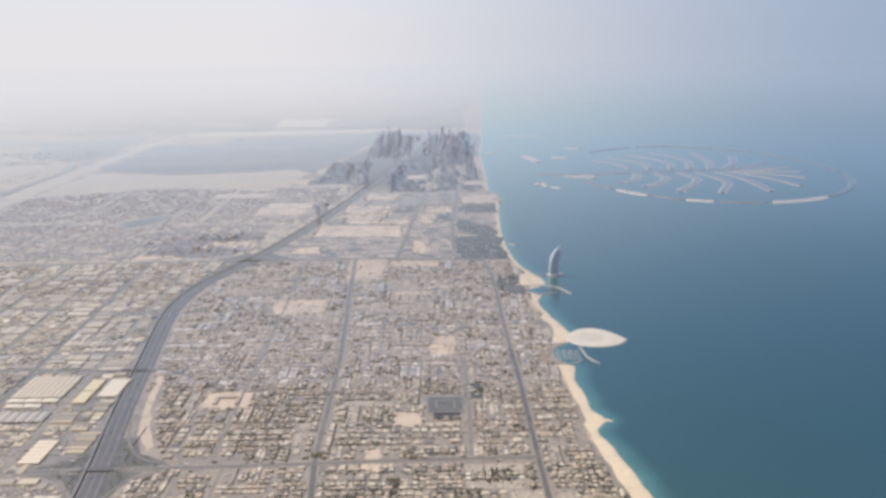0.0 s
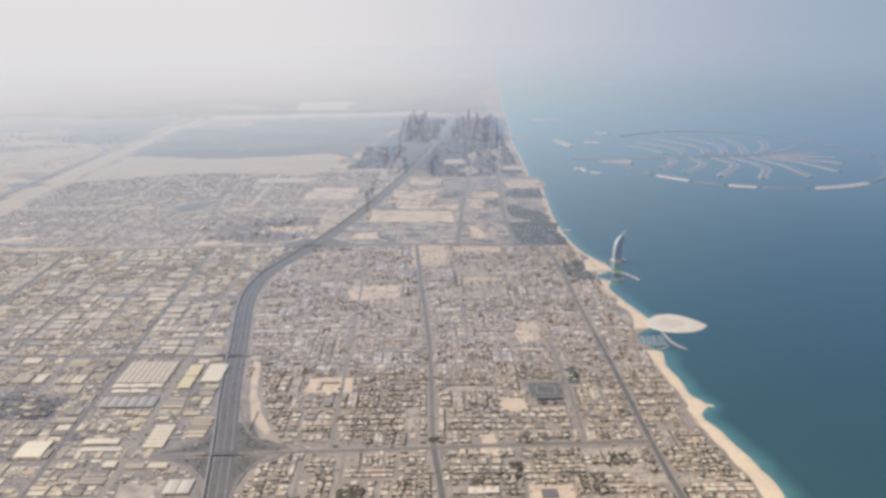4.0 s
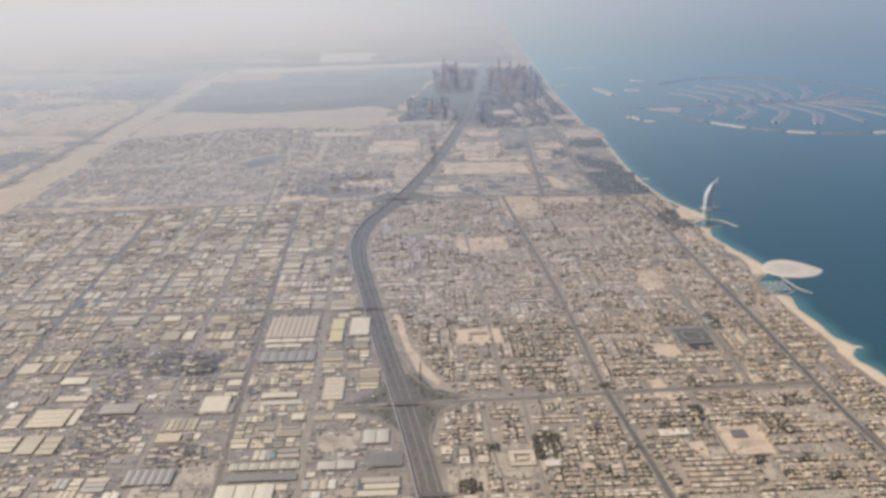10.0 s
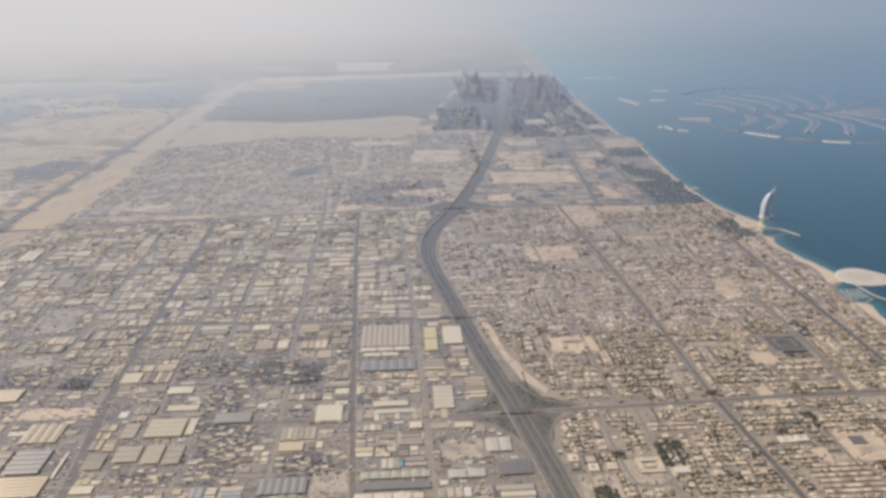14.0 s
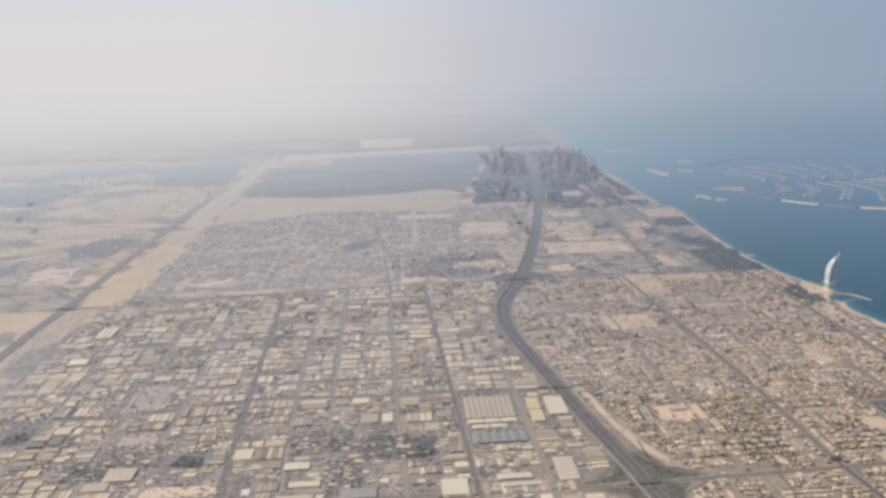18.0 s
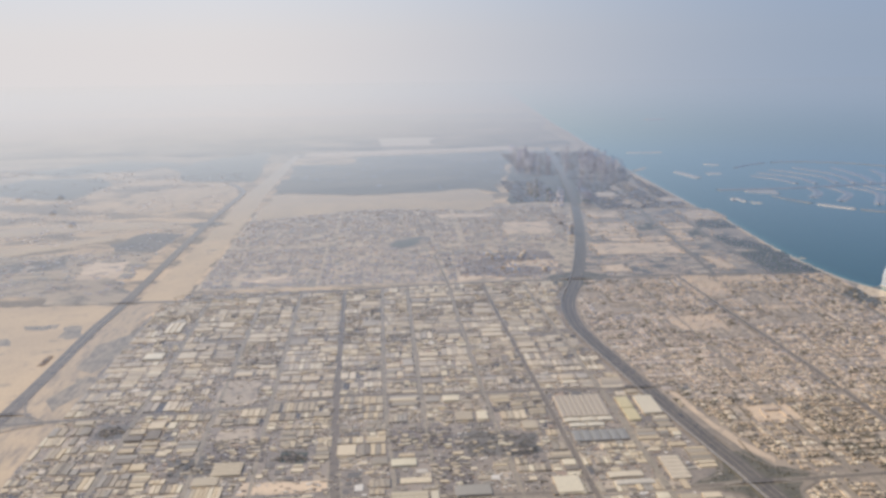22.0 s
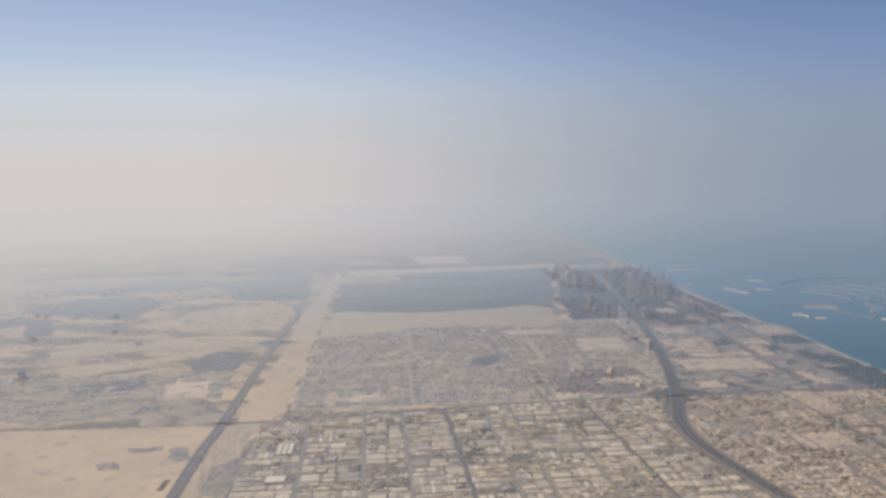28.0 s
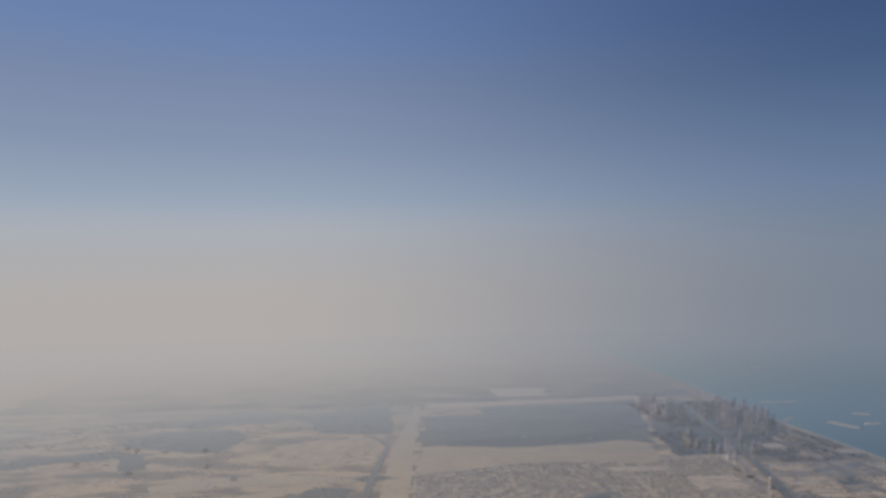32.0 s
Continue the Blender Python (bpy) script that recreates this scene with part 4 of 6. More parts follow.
def villa(x, y, w, d, lo):
    """A villa on a plot of w by d: main block, wing, stair head."""
    bw, bd = w * rng.uniform(0.52, 0.84), d * rng.uniform(0.5, 0.84)
    ox, oy = rng.uniform(-0.1, 0.1) * w, rng.uniform(-0.08, 0.14) * d
    if lo and len(house_spots) < N_NEAR and rng.random() < 0.75:
        house_spots.append((x + ox, y + oy, bw, bd))
        return
    # farther villas are lowered so their shaded walls show less to the camera
    z = rng.choice((0.4, 0.7, 0.75, 0.8)) * (1.0 if y < 430 else 0.75)
    mass = houses if y < 430 else hazed_houses
    mass.box(x + ox, y + oy, bw, bd, 0.0, z)
    if rng.random() < 0.45:
        mass.box(x + ox + rng.choice((-1, 1)) * bw * 0.5, y + oy - rng.uniform(0, 0.4) * bd, bw * 0.45, bd * 0.6, 0.0, z * rng.choice((0.55, 0.8, 1.02)))
    if z > 0.5 and y < 520:
        houses.box(x + ox + rng.uniform(-0.25, 0.25) * bw, y + oy + rng.uniform(-0.2, 0.2) * bd, bw * 0.35, bd * 0.4, z, z + 0.2)


def super_blocks(seed):
    """Blocks of the villa quarter between the side streets; in some the rows run inland, in others along the shore."""
    r = random.Random(seed)
    out = []
    y = 222.0
    while y < 688:
        d = min(r.uniform(13.5, 25), 690 - y)
        ym = y + d / 2
        x, end = e11x(ym) + 9.5, shore(ym) - (11 if ym < 375 else 8.5 if ym < 480 else 10 if ym < 540 else 8)
        while x < end - 4:
            w = min(r.uniform(14, 34), end - x)
            if r.random() < (0.72 if ym < 430 and x > -70 else 0.55):
                n = max(1, round(d / 6.6))
                for k in range(n):
                    out.append((x, x + w, y + k * d / n, y + (k + 1) * d / n - r.choice((0.8, 1.0)), "x"))
            else:
                n = max(1, round(w / 6.6))
                for k in range(n):
                    out.append((x + k * w / n, x + (k + 1) * w / n - r.choice((0.8, 1.0)), y, y + d, "y"))
            x += w + r.choice((0.9, 1.2, 1.5))
        y += d + r.choice((0.9, 1.2, 1.5))
    return out


hazed_houses, bare, north_plots = Mass(), Mass(), Mass()
for x0, x1, y0, y1, way in super_blocks(1):
    kind = rng.random()
    cxm, cym = (x0 + x1) / 2, (y0 + y1) / 2
    green = noise.noise((cxm * 0.03, cym * 0.03, 1.3))
    open_land = noise.noise((cxm * 0.016, cym * 0.022, 5.2))
    along, across = (x1 - x0, y1 - y0) if way == "x" else (y1 - y0, x1 - x0)
    if kind < 0.05 or open_land > 0.46:  # open sandy land with a few trees
        cells, what = [(0.5, 0.5, along * 0.96, across * 0.94)], "open"
    elif kind < 0.18:  # terraces
        n = max(2, int(along / 1.6))
        cells = [((k + 0.5) / n, v, along / n * 1.02, across * 0.36) for v in (0.27, 0.73) for k in range(n)]
        what = "terrace"
    elif kind < 0.34:  # large villas, one row
        n = max(1, int(along / rng.uniform(4.4, 6.5)))
        cells, what = [((k + 0.5) / n, 0.5, along / n, across) for k in range(n)], "villa"
    else:
        n = max(2, int(along / rng.uniform(2.7, 3.9)))
        cells, what = [((k + 0.5) / n, v, along / n, across * 0.5) for v in (0.25, 0.75) for k in range(n)], "villa"
    if way == "y":
        cells = [(v, u, d, w) for u, v, w, d in cells]
    px, py = [x0 + u * (x1 - x0) for u, v, w, d in cells], [y0 + v * (y1 - y0) for u, v, w, d in cells]
    ax, ay = np.array(px), np.array(py)
    bad = near_road(ax, ay, 1.3) | in_lots(ax, ay, LOTS + CLEAR, 1.2) | in_poly(ax, ay, VERGE) | in_lots(ax, ay, [(66, 100, 452, 488)]) | in_poly(ax, ay, HEADLAND) | in_poly(ax, ay, SHORE_GARDEN)
    if what != "open":
        hw, hd = np.array([c[2] for c in cells]) * 0.4, np.array([c[3] for c in cells]) * 0.4
        for ex, ey in ((hw, 0), (-hw, 0), (0, hd), (0, -hd)):
            bad |= near_road(ax + ex, ay + ey, 0.4)
    for x, y, (u, v, w, dd), no in zip(px, py, cells, bad):
        if no:
            continue
        if what == "open":
            if not near_road(np.array([x - w / 2, x + w / 2, x, x]), np.array([y, y, y - dd / 2, y + dd / 2]), 0.2).any():
                bare.box(x, y, w, dd, 0.0, 0.05)
            for k in range(int(w * dd * 0.09)):
                leaves.clump(x + rng.uniform(-w / 2, w / 2), y + rng.uniform(-dd / 2, dd / 2), rng.uniform(0.2, 0.6), 0.03, rng.uniform(0.3, 0.6), rng)
            for k in range(int(w * dd * 0.02)):
                houses.box(x + rng.uniform(-0.4, 0.4) * w, y + rng.uniform(-0.4, 0.4) * dd, rng.uniform(0.6, 1.6), rng.uniform(0.6, 1.4), 0.0, 0.35)
            continue
        if what == "terrace":
            (houses if y < 430 else hazed_houses).box(x, y, w, dd, 0.0, 0.55 + 0.1 * (int(x * 3) % 2))
            continue
        if rng.random() < 0.07:
            continue
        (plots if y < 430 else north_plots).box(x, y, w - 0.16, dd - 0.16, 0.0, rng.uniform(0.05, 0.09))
        villa(x, y, w, dd, y < 330)
        for k in range(3):
            if rng.random() < 0.6 + 0.7 * green + (0.4 if y < 345 and x > -110 else 0.0):
                leaves.clump(x + rng.uniform(-w / 2, w / 2), y + rng.choice((-1, 1)) * dd * rng.uniform(0.3, 0.5), rng.uniform(0.3, 0.9), 0.03, rng.uniform(0.4, 0.9) * (1 if y < 430 else 0.6), rng)
        if y < 330 and len(tree_spots) < 220 and rng.random() < 0.25:
            tree_spots.append((x + rng.choice((-1, 1)) * w * 0.42, y + rng.choice((-1, 1)) * dd * 0.42, rng.uniform(0.45, 0.8)))
        if rng.random() < 0.05 + 0.07 * (green > 0.15):  # a garden full of trees
            for k in range(9):
                leaves.clump(x + rng.uniform(-0.6, 0.6) * w, y + rng.uniform(-0.6, 0.6) * dd, rng.uniform(0.5, 0.95), 0.03, rng.uniform(0.5, 1.0), rng)
    if rng.random() < 0.3:  # a line of street trees
        for k in range(int(along / 1.3)):
            x, y = (x0 + k * 1.3, y1 + 0.2) if way == "x" else (x1 + 0.2, y0 + k * 1.3)
            if not near_road(np.array([x]), np.array([y]), 0.5)[0] and not in_lots(np.array([x]), np.array([y]), LOTS)[0]:
                leaves.clump(x, y, rng.uniform(0.3, 0.6), 0.03, rng.uniform(0.4, 0.8), rng)
# smaller houses and gardens on what is still free between the rows
spare = np.zeros((460, 480), bool)
SX, SY = np.meshgrid(np.arange(-240, 220) + 0.5, np.arange(220, 700) + 0.5, indexing="ij")
for mass in (plots, north_plots, houses, hazed_houses, bare):
    v = np.array(mass.v)[:, :2].reshape(-1, 8, 2)
    for (ax0, ay0), (ax1, ay1) in zip(v.min(1), v.max(1)):
        spare[max(0, int(ax0 + 240)) : int(ax1 + 240) + 1, max(0, int(ay0 - 220)) : int(ay1 - 220) + 1] = True
flat_x, flat_y = SX.ravel(), SY.ravel()
no = near_road(flat_x, flat_y, 0.7) | in_lots(flat_x, flat_y, LOTS + CLEAR + [(66, 100, 452, 488)], 0.7) | in_poly(flat_x, flat_y, VERGE) | in_poly(flat_x, flat_y, HEADLAND) | in_poly(flat_x, flat_y, SHORE_GARDEN)
no |= flat_x < np.interp(flat_y, E11[:, 1], E11[:, 0]) + 8.5
no |= flat_x > np.interp(flat_y, coast_y, coast_x) - 11
spare |= no.reshape(spare.shape)
fill_rng = random.Random(77)
for k in range(9000):
    w, d = fill_rng.choice(((3, 3), (3, 2), (2, 2), (4, 2)))
    i, j = fill_rng.randrange(0, 455), fill_rng.randrange(0, 470)
    if spare[i : i + w, j : j + d].any():
        continue
    spare[i : i + w, j : j + d] = True
    x, y = i - 240 + w / 2, j + 220 + d / 2
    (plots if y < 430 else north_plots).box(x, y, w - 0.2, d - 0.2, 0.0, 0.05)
    if fill_rng.random() < 0.8:
        (houses if y < 430 else hazed_houses).box(x, y, w * fill_rng.uniform(0.5, 0.85), d * fill_rng.uniform(0.5, 0.8), 0.0, fill_rng.choice((0.35, 0.5, 0.7)))
    if fill_rng.random() < 0.6:
        leaves.clump(x + fill_rng.uniform(-w, w) * 0.45, y - d * 0.4, fill_rng.uniform(0.3, 0.7), 0.03, fill_rng.uniform(0.3, 0.7), fill_rng)
for x0, x1, y0, y1 in LOTS:  # half-built ground inside the large sandy lots
    if -160 < x0 and 430 < y0 < 700:
        for k in range(int((x1 - x0) * (y1 - y0) * 0.045)):
            x, y = rng.uniform(x0, x1), rng.uniform(y0, y1)
            if rng.random() < 0.7:
                hazed_houses.box(x, y, rng.uniform(0.8, 2.4), rng.uniform(0.8, 2.0), 0.0, rng.choice((0.3, 0.45)))
            else:
                leaves.clump(x, y, rng.uniform(0.4, 0.9), 0.03, 0.35, rng)
# sheds, huts and bushes along the edges of the bare lots
for x0, x1, y0, y1 in LOTS:
    if x0 < -160 or y0 > 1000:
        continue
    for k in range(int((x1 - x0 + y1 - y0) * 0.7)):
        q = rng.random()
        x, y = rng.choice(((x0 + rng.gauss(0, 1.2), y0 + q * (y1 - y0)), (x1 + rng.gauss(0, 1.2), y0 + q * (y1 - y0)), (x0 + q * (x1 - x0), y0 + rng.gauss(0, 1.2)), (x0 + q * (x1 - x0), y1 + rng.gauss(0, 1.2)), (x0 + q * (x1 - x0), rng.uniform(y0, y1) if y0 > 430 else y1)))
        if near_road(np.array([x]), np.array([y]), 1.0)[0]:
            continue
        if rng.random() < 0.45:
            leaves.clump(x, y, rng.uniform(0.4, 1.0), 0.03, rng.uniform(0.3, 0.6), rng)
        else:
            (houses if y < 430 else hazed_houses).box(x, y, rng.uniform(0.7, 2.2), rng.uniform(0.7, 1.8), 0.0, rng.choice((0.35, 0.5, 0.7)))
for k in range(70):  # palms and pavilions in the hotel gardens
    x, y = rng.uniform(47, 75), rng.uniform(590, 641)
    if in_poly(np.array([x]), np.array([y]), SHORE_GARDEN)[0]:
        if k % 4:
            leaves.clump(x, y, rng.uniform(0.5, 1.0), 0.05, rng.uniform(0.4, 0.8), rng)
        else:
            houses.box(x, y, rng.uniform(1.2, 3.0), rng.uniform(1.0, 2.4), 0.05, rng.choice((0.4, 0.6, 0.9)))
for k in range(150):  # low buildings on the harbour quay
    x, y = rng.uniform(63, 90), rng.uniform(453, 487)
    if x < shore(y) - 2.2:
        houses.box(x, y, rng.uniform(0.8, 2.2), rng.uniform(0.8, 1.8), 0.04, rng.choice((0.35, 0.5, 0.7)))
north_plots.make("north_plots", M_PLOTS_HAZED, kind="stuff", label="sandy plots of the farther villas, lightened for haze", category="plots")
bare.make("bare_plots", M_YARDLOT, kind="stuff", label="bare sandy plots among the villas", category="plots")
hazed_houses.make("northern_villas", M_VILLAS_HAZED, kind="stuff", label="farther flat-roofed villas, lightened in colour for haze", category="houses")
plots.make("house_plots", M_PLOTS, kind="stuff", label="walled sandy plots of the villa quarter", category="plots")
houses.make("villas", M_VILLAS, kind="stuff", label="flat-roofed sand-coloured villas in long rows", category="houses")

# groves and planted yards
for gx0, gx1, gy0, gy1, n in ((-112, -99, 284, 304, 300), (-112, -85, 350, 372, 130), (-40, -20, 308, 318, 60), (5, 18, 300, 315, 60), (-150, -142, 262, 272, 60), (20, 34, 320, 332, 60), *((gx - 3.5, gx + 3.5, gy - 3, gy + 3, 34) for gx, gy in ((-25, 321), (-44, 309), (-10, 278), (16, 300), (13, 278), (19, 264), (43, 372), (-65, 346), (-79, 306), (-97, 327), (-105, 364), (-143, 267), (-116, 369), (22, 418), (-132, 295)))):
    for k in range(n):
        leaves.clump(rng.uniform(gx0, gx1), rng.uniform(gy0, gy1), rng.uniform(0.5, 1.1), 0.03, rng.uniform(0.5, 1.1), rng)
for poly, n in (([(-203, 336), (-190, 345), (-184, 362), (-168, 362), (-160, 350), (-145, 340), (-158, 327), (-163, 305), (-172, 300), (-177, 316), (-187, 325)], 900),):
    for k in range(n):  # bushes inside the interchange
        x, y = rng.uniform(-203, -145), rng.uniform(300, 362)
        if abs(x - e11x(y)) > 8 and abs(y - 335) > 2.4 and in_poly(np.array([x]), np.array([y]), poly)[0]:
            leaves.clump(x, y, rng.uniform(0.2, 0.6), 0.09, rng.uniform(0.2, 0.5), rng)
leaves.make("garden_trees", M_LEAF, kind="stuff", label="dark green garden trees among the villas", category="trees")


# ---- workshops ----
sheds, yards, goods, scrap = Mass(), Mass(), Mass(), Mass()
shed_spots = []
loose = []
work_leaves = Mass()


def street(k):
    line = ROAD_LINES[k]
    return lambda y: float(np.interp(y, line[:, 1], line[:, 0]))


def cross(k):
    line = ROAD_LINES[k]
    return lambda x: float(np.interp(x, line[:, 0], line[:, 1]))


ROAD_LINES = [curve(pts, 10.0) for pts, w in AVENUES]


def work_lots():
    """Lots between the long streets, which all lean the same way, and the cross roads."""
    out = []
    r = random.Random(9)
    columns = [lambda y: -576.0] + [street(k) for k in (17, 16, 20, 6, 19, 15, 18, 5, 4)] + [lambda y: e11x(y) - 8.0]
    rows = [lambda x: 222.0, cross(23), cross(9), cross(7), cross(24), cross(8)]
    for a, b in zip(columns[:-1], columns[1:]):
        for lo, hi in zip(rows[:-1], rows[1:]):
            xm = (a(450) + b(450)) / 2
            y0, y1 = lo(xm) + 1.6, hi(xm) - 1.8
            ym = (y0 + y1) / 2
            bands = max(1, round((y1 - y0) / 34))
            for k in range(bands):
                v0, v1 = y0 + k * (y1 - y0) / bands, y0 + (k + 1) * (y1 - y0) / bands - 0.9
                vm = min((v0 + v1) / 2, 655)
                some = []
                split((a(vm) + 1.5, b(vm) - 1.4, v0, v1), 6, 21, r, some)
                out += [(p + 0.2, q - 0.2, u + 0.2, v - 0.25) for p, q, u, v in some]
    return out


def cx_of(a, b):
    return (a + b) / 2


WORK = work_lots()
cx = np.array([(a + b) / 2 for a, b, c, d in WORK])
cy = np.array([(c + d) / 2 for a, b, c, d in WORK])
SCRAP = [(-548, -528, 412, 430), (-432, -415, 375, 388), (-300, -286, 372, 384), (-352, -342, 302, 312)]
DARK_YARDS = [(-325, -284, 373, 400), (-373, -342, 288, 296), (-332, -314, 315, 329), (-289, -271, 296, 306), (-490, -468, 367, 385)]
HALLS = [b[:4] for b in BIG_SHEDS]
MIXED_YARDS = [(-346, -325, 329, 375), (-338, -316, 284, 320), (-296, -269, 289, 303), (-370, -332, 384, 408), (-330, -311, 310, 333), (-472, -439, 378, 405), (-371, -345, 286, 295)]
TAKEN = [s[:4] for s in BIG_SHEDS] + LOTS + SCRAP + DARK_YARDS + MIXED_YARDS
free = ~near_road(cx, cy, 1.6)
free &= ~in_poly(cx, cy, [(-211, 336), (-193, 347), (-184, 366), (-168, 362), (-163, 305), (-174, 295), (-189, 324)])
for ok, (x0, x1, y0, y1) in zip(free, WORK):
    clash = any(x0 < b and x1 > a and y0 < d and y1 > c for a, b, c, d in TAKEN)
    if not ok or clash:
        if ok:
            for k in range(14):
                gx, gy = rng.uniform(x0, x1), rng.uniform(y0, y1)
                if not any(a - 0.6 < gx < b + 0.6 and c - 0.6 < gy < d + 0.6 for a, b, c, d in TAKEN):
                    goods.box(gx, gy, rng.uniform(0.3, 1.6), rng.uniform(0.3, 1.2), 0.0, rng.uniform(0.15, 0.5))
        continue
    w, d = x1 - x0, y1 - y0
    yards.box((x0 + x1) / 2, (y0 + y1) / 2, w, d, 0.0, 0.045)
    mood = noise.noise((cx_of(x0, x1) * 0.022, cx_of(y0, y1) * 0.03, 4.0))
    kind = rng.random() if rng.random() < 0.45 else min(max(0.5 + 1.1 * noise.cell((math.floor(x0 / 34), math.floor(y0 / 26), 7.0)) * 0.5, 0.0), 0.8)
    if mood < -0.12 and rng.random() < 0.6:
        kind = 0.95
    if kind < 0.34:  # a row of sheds side by side, gables to the street
        n = max(1, int(w / rng.choice((2.1, 2.7, 3.6))))
        for k in range(n):
            if rng.random() < 0.08:
                continue
            ww = w / n
            shed_spots.append((x0 + (k + 0.5) * ww, (y0 + y1) / 2 + d * 0.04, ww * 0.88, d * rng.uniform(0.76, 0.92), rng.uniform(0.5, 0.8), "y"))
    elif kind < 0.56:  # sheds one behind the other
        n = max(1, int(d / rng.choice((2.1, 2.8, 3.6))))
        for k in range(n):
            dd = d / n
            shed_spots.append(((x0 + x1) / 2 + rng.uniform(-0.05, 0.05) * w, y0 + (k + 0.5) * dd, w * rng.uniform(0.72, 0.95), dd * 0.84, rng.uniform(0.45, 0.75), "x"))
    elif kind < 0.74:  # one large hall with lean-tos
        shed_spots.append(((x0 + x1) / 2 - w * 0.05, (y0 + y1) / 2 + d * 0.04, w * 0.82, d * 0.8, rng.uniform(0.7, 1.1), rng.choice("xy")))
        sheds.box(x1 - w * 0.05, y0 + d * 0.2, w * 0.08, d * 0.3, 0.0, 0.5)
        sheds.box(x0 + w * 0.3, y0 + d * 0.05, w * 0.4, d * 0.08, 0.0, 0.4)
    elif kind < 0.84:  # small mixed buildings
        some = []
        split((x0, x1, y0, y1), 2.4, 6.5, rng, some)
        for a, b, c, e in some:
            if rng.random() < 0.8:
                sheds.box((a + b) / 2, (c + e) / 2, (b - a) * 0.82, (e - c) * 0.8, 0.0, rng.choice((0.35, 0.5, 0.7)))
    else:  # an open yard, some of them full of dark scrap
        for k in range(int(w * d * 0.4)):
            goods.box(rng.uniform(x0 + 0.4, x1 - 0.4), rng.uniform(y0 + 0.4, y1 - 0.4), rng.uniform(0.3, 2.2), rng.uniform(0.3, 1.3), 0.04, rng.uniform(0.12, 0.5))
        sheds.box(x0 + w * 0.2, y1 - d * 0.2, w * 0.3, d * 0.28, 0.0, 0.5)
    for k in range(int(w * d * 0.10) + 2):
        goods.box(rng.uniform(x0 + 0.1, x1 - 0.1), rng.choice((y0 + rng.uniform(0.0, 0.7), y1 - rng.uniform(0, 0.5), rng.uniform(y0, y1))), rng.uniform(0.25, 1.3), rng.uniform(0.25, 0.8), 0.04, rng.uniform(0.12, 0.4))
# what is still free between the lots fills up with small buildings
CELL = 0.5
gx = np.arange(-574, -160, CELL)
gy = np.arange(222, 692, CELL)
GX, GY = np.meshgrid(gx, gy, indexing="ij")
used_cells = near_road(GX.ravel(), GY.ravel(), 0.35).reshape(GX.shape)
used_cells |= GX > np.interp(GY, E11[:, 1], E11[:, 0]) - 9
used_cells |= in_poly(GX.ravel(), GY.ravel(), [(-211, 336), (-193, 347), (-184, 366), (-168, 362), (-163, 305), (-174, 295), (-189, 324)]).reshape(GX.shape)


def mark(x0, x1, y0, y1, test=False):
    a, b = int((x0 + 574) / CELL), int(math.ceil((x1 + 574) / CELL))
    c, d = int((y0 - 222) / CELL), int(math.ceil((y1 - 222) / CELL))
    cells = used_cells[max(a, 0) : max(b, 0), max(c, 0) : max(d, 0)]
    if test:
        return cells.size > 0 and not cells.any()
    cells[:] = True
    return True


for x0, x1, y0, y1 in TAKEN:
    mark(x0, x1, y0, y1)
for x0, x1, y0, y1 in DARK_YARDS:
    for k in range(int((x1 - x0) * (y1 - y0) * 0.22)):
        x, y = rng.uniform(x0, x1), rng.uniform(y0, y1)
        if rng.random() < 0.12:
            sheds.gable(x, y, rng.uniform(1.5, 4.0), rng.uniform(1.2, 2.5), 0.0, rng.uniform(0.35, 0.6), 0.06, "x")
        elif rng.random() < 0.15:
            work_leaves.clump(x, y, rng.uniform(0.5, 1.0), 0.05, rng.uniform(0.3, 0.6), rng)
        else:
            scrap.box(x, y, rng.uniform(0.3, 2.6), rng.uniform(0.3, 1.3), 0.0, rng.uniform(0.12, 0.4))
for k, (x0, x1, y0, y1) in enumerate(MIXED_YARDS):  # dark cluttered yards with a few sheds
    patch("dark_yard", [(x0, y0), (x1, y0), (x1, y1), (x0, y1)], 0.052 + 0.001 * k, M_DARKWORKS, None, 0.8, kind="structure", label="dark cluttered yard between the workshops", category="yard")
    for j in range(int((x1 - x0) * (y1 - y0) * 0.3)):
        x, y = rng.uniform(x0, x1), rng.uniform(y0, y1)
        if any(a < x + 1 and b > x - 1 and c < y + 1 and d > y - 1 for a, b, c, d in HALLS):
            continue
        q = rng.random()
        if q < 0.16:
            sheds.gable(x, y, rng.uniform(2.0, 5.0), rng.uniform(1.2, 2.2), 0.0, rng.uniform(0.35, 0.6), 0.06, "x")
        elif q < 0.24:
            work_leaves.clump(x, y, rng.uniform(0.4, 0.9), 0.05, rng.uniform(0.3, 0.6), rng)
        else:
            (scrap if q < 0.7 else goods).box(x, y, rng.uniform(0.3, 2.4), rng.uniform(0.3, 1.2), 0.0, rng.uniform(0.12, 0.4))
for x, y, w, d, h, along in shed_spots:
    mark(x - w / 2, x + w / 2, y - d / 2, y + d / 2)
for size, tries in ((6.0, 1500), (4.0, 2500), (2.4, 3000), (1.4, 2500)):
    for k in range(tries):
        x, y = rng.uniform(-570, -180), rng.uniform(224, 688)
        w, d = size * rng.uniform(0.7, 1.6), size * rng.uniform(0.5, 1.0)
        if mark(x - w / 2 - 0.2, x + w / 2 + 0.2, y - d / 2 - 0.2, y + d / 2 + 0.2, True):
            mark(x - w / 2, x + w / 2, y - d / 2, y + d / 2)
            if rng.random() < 0.55:
                sheds.gable(x, y, w, d, 0.0, rng.uniform(0.3, 0.6), 0.06, "x")
            else:
                goods.box(x, y, w, d, 0.0, rng.uniform(0.15, 0.45))
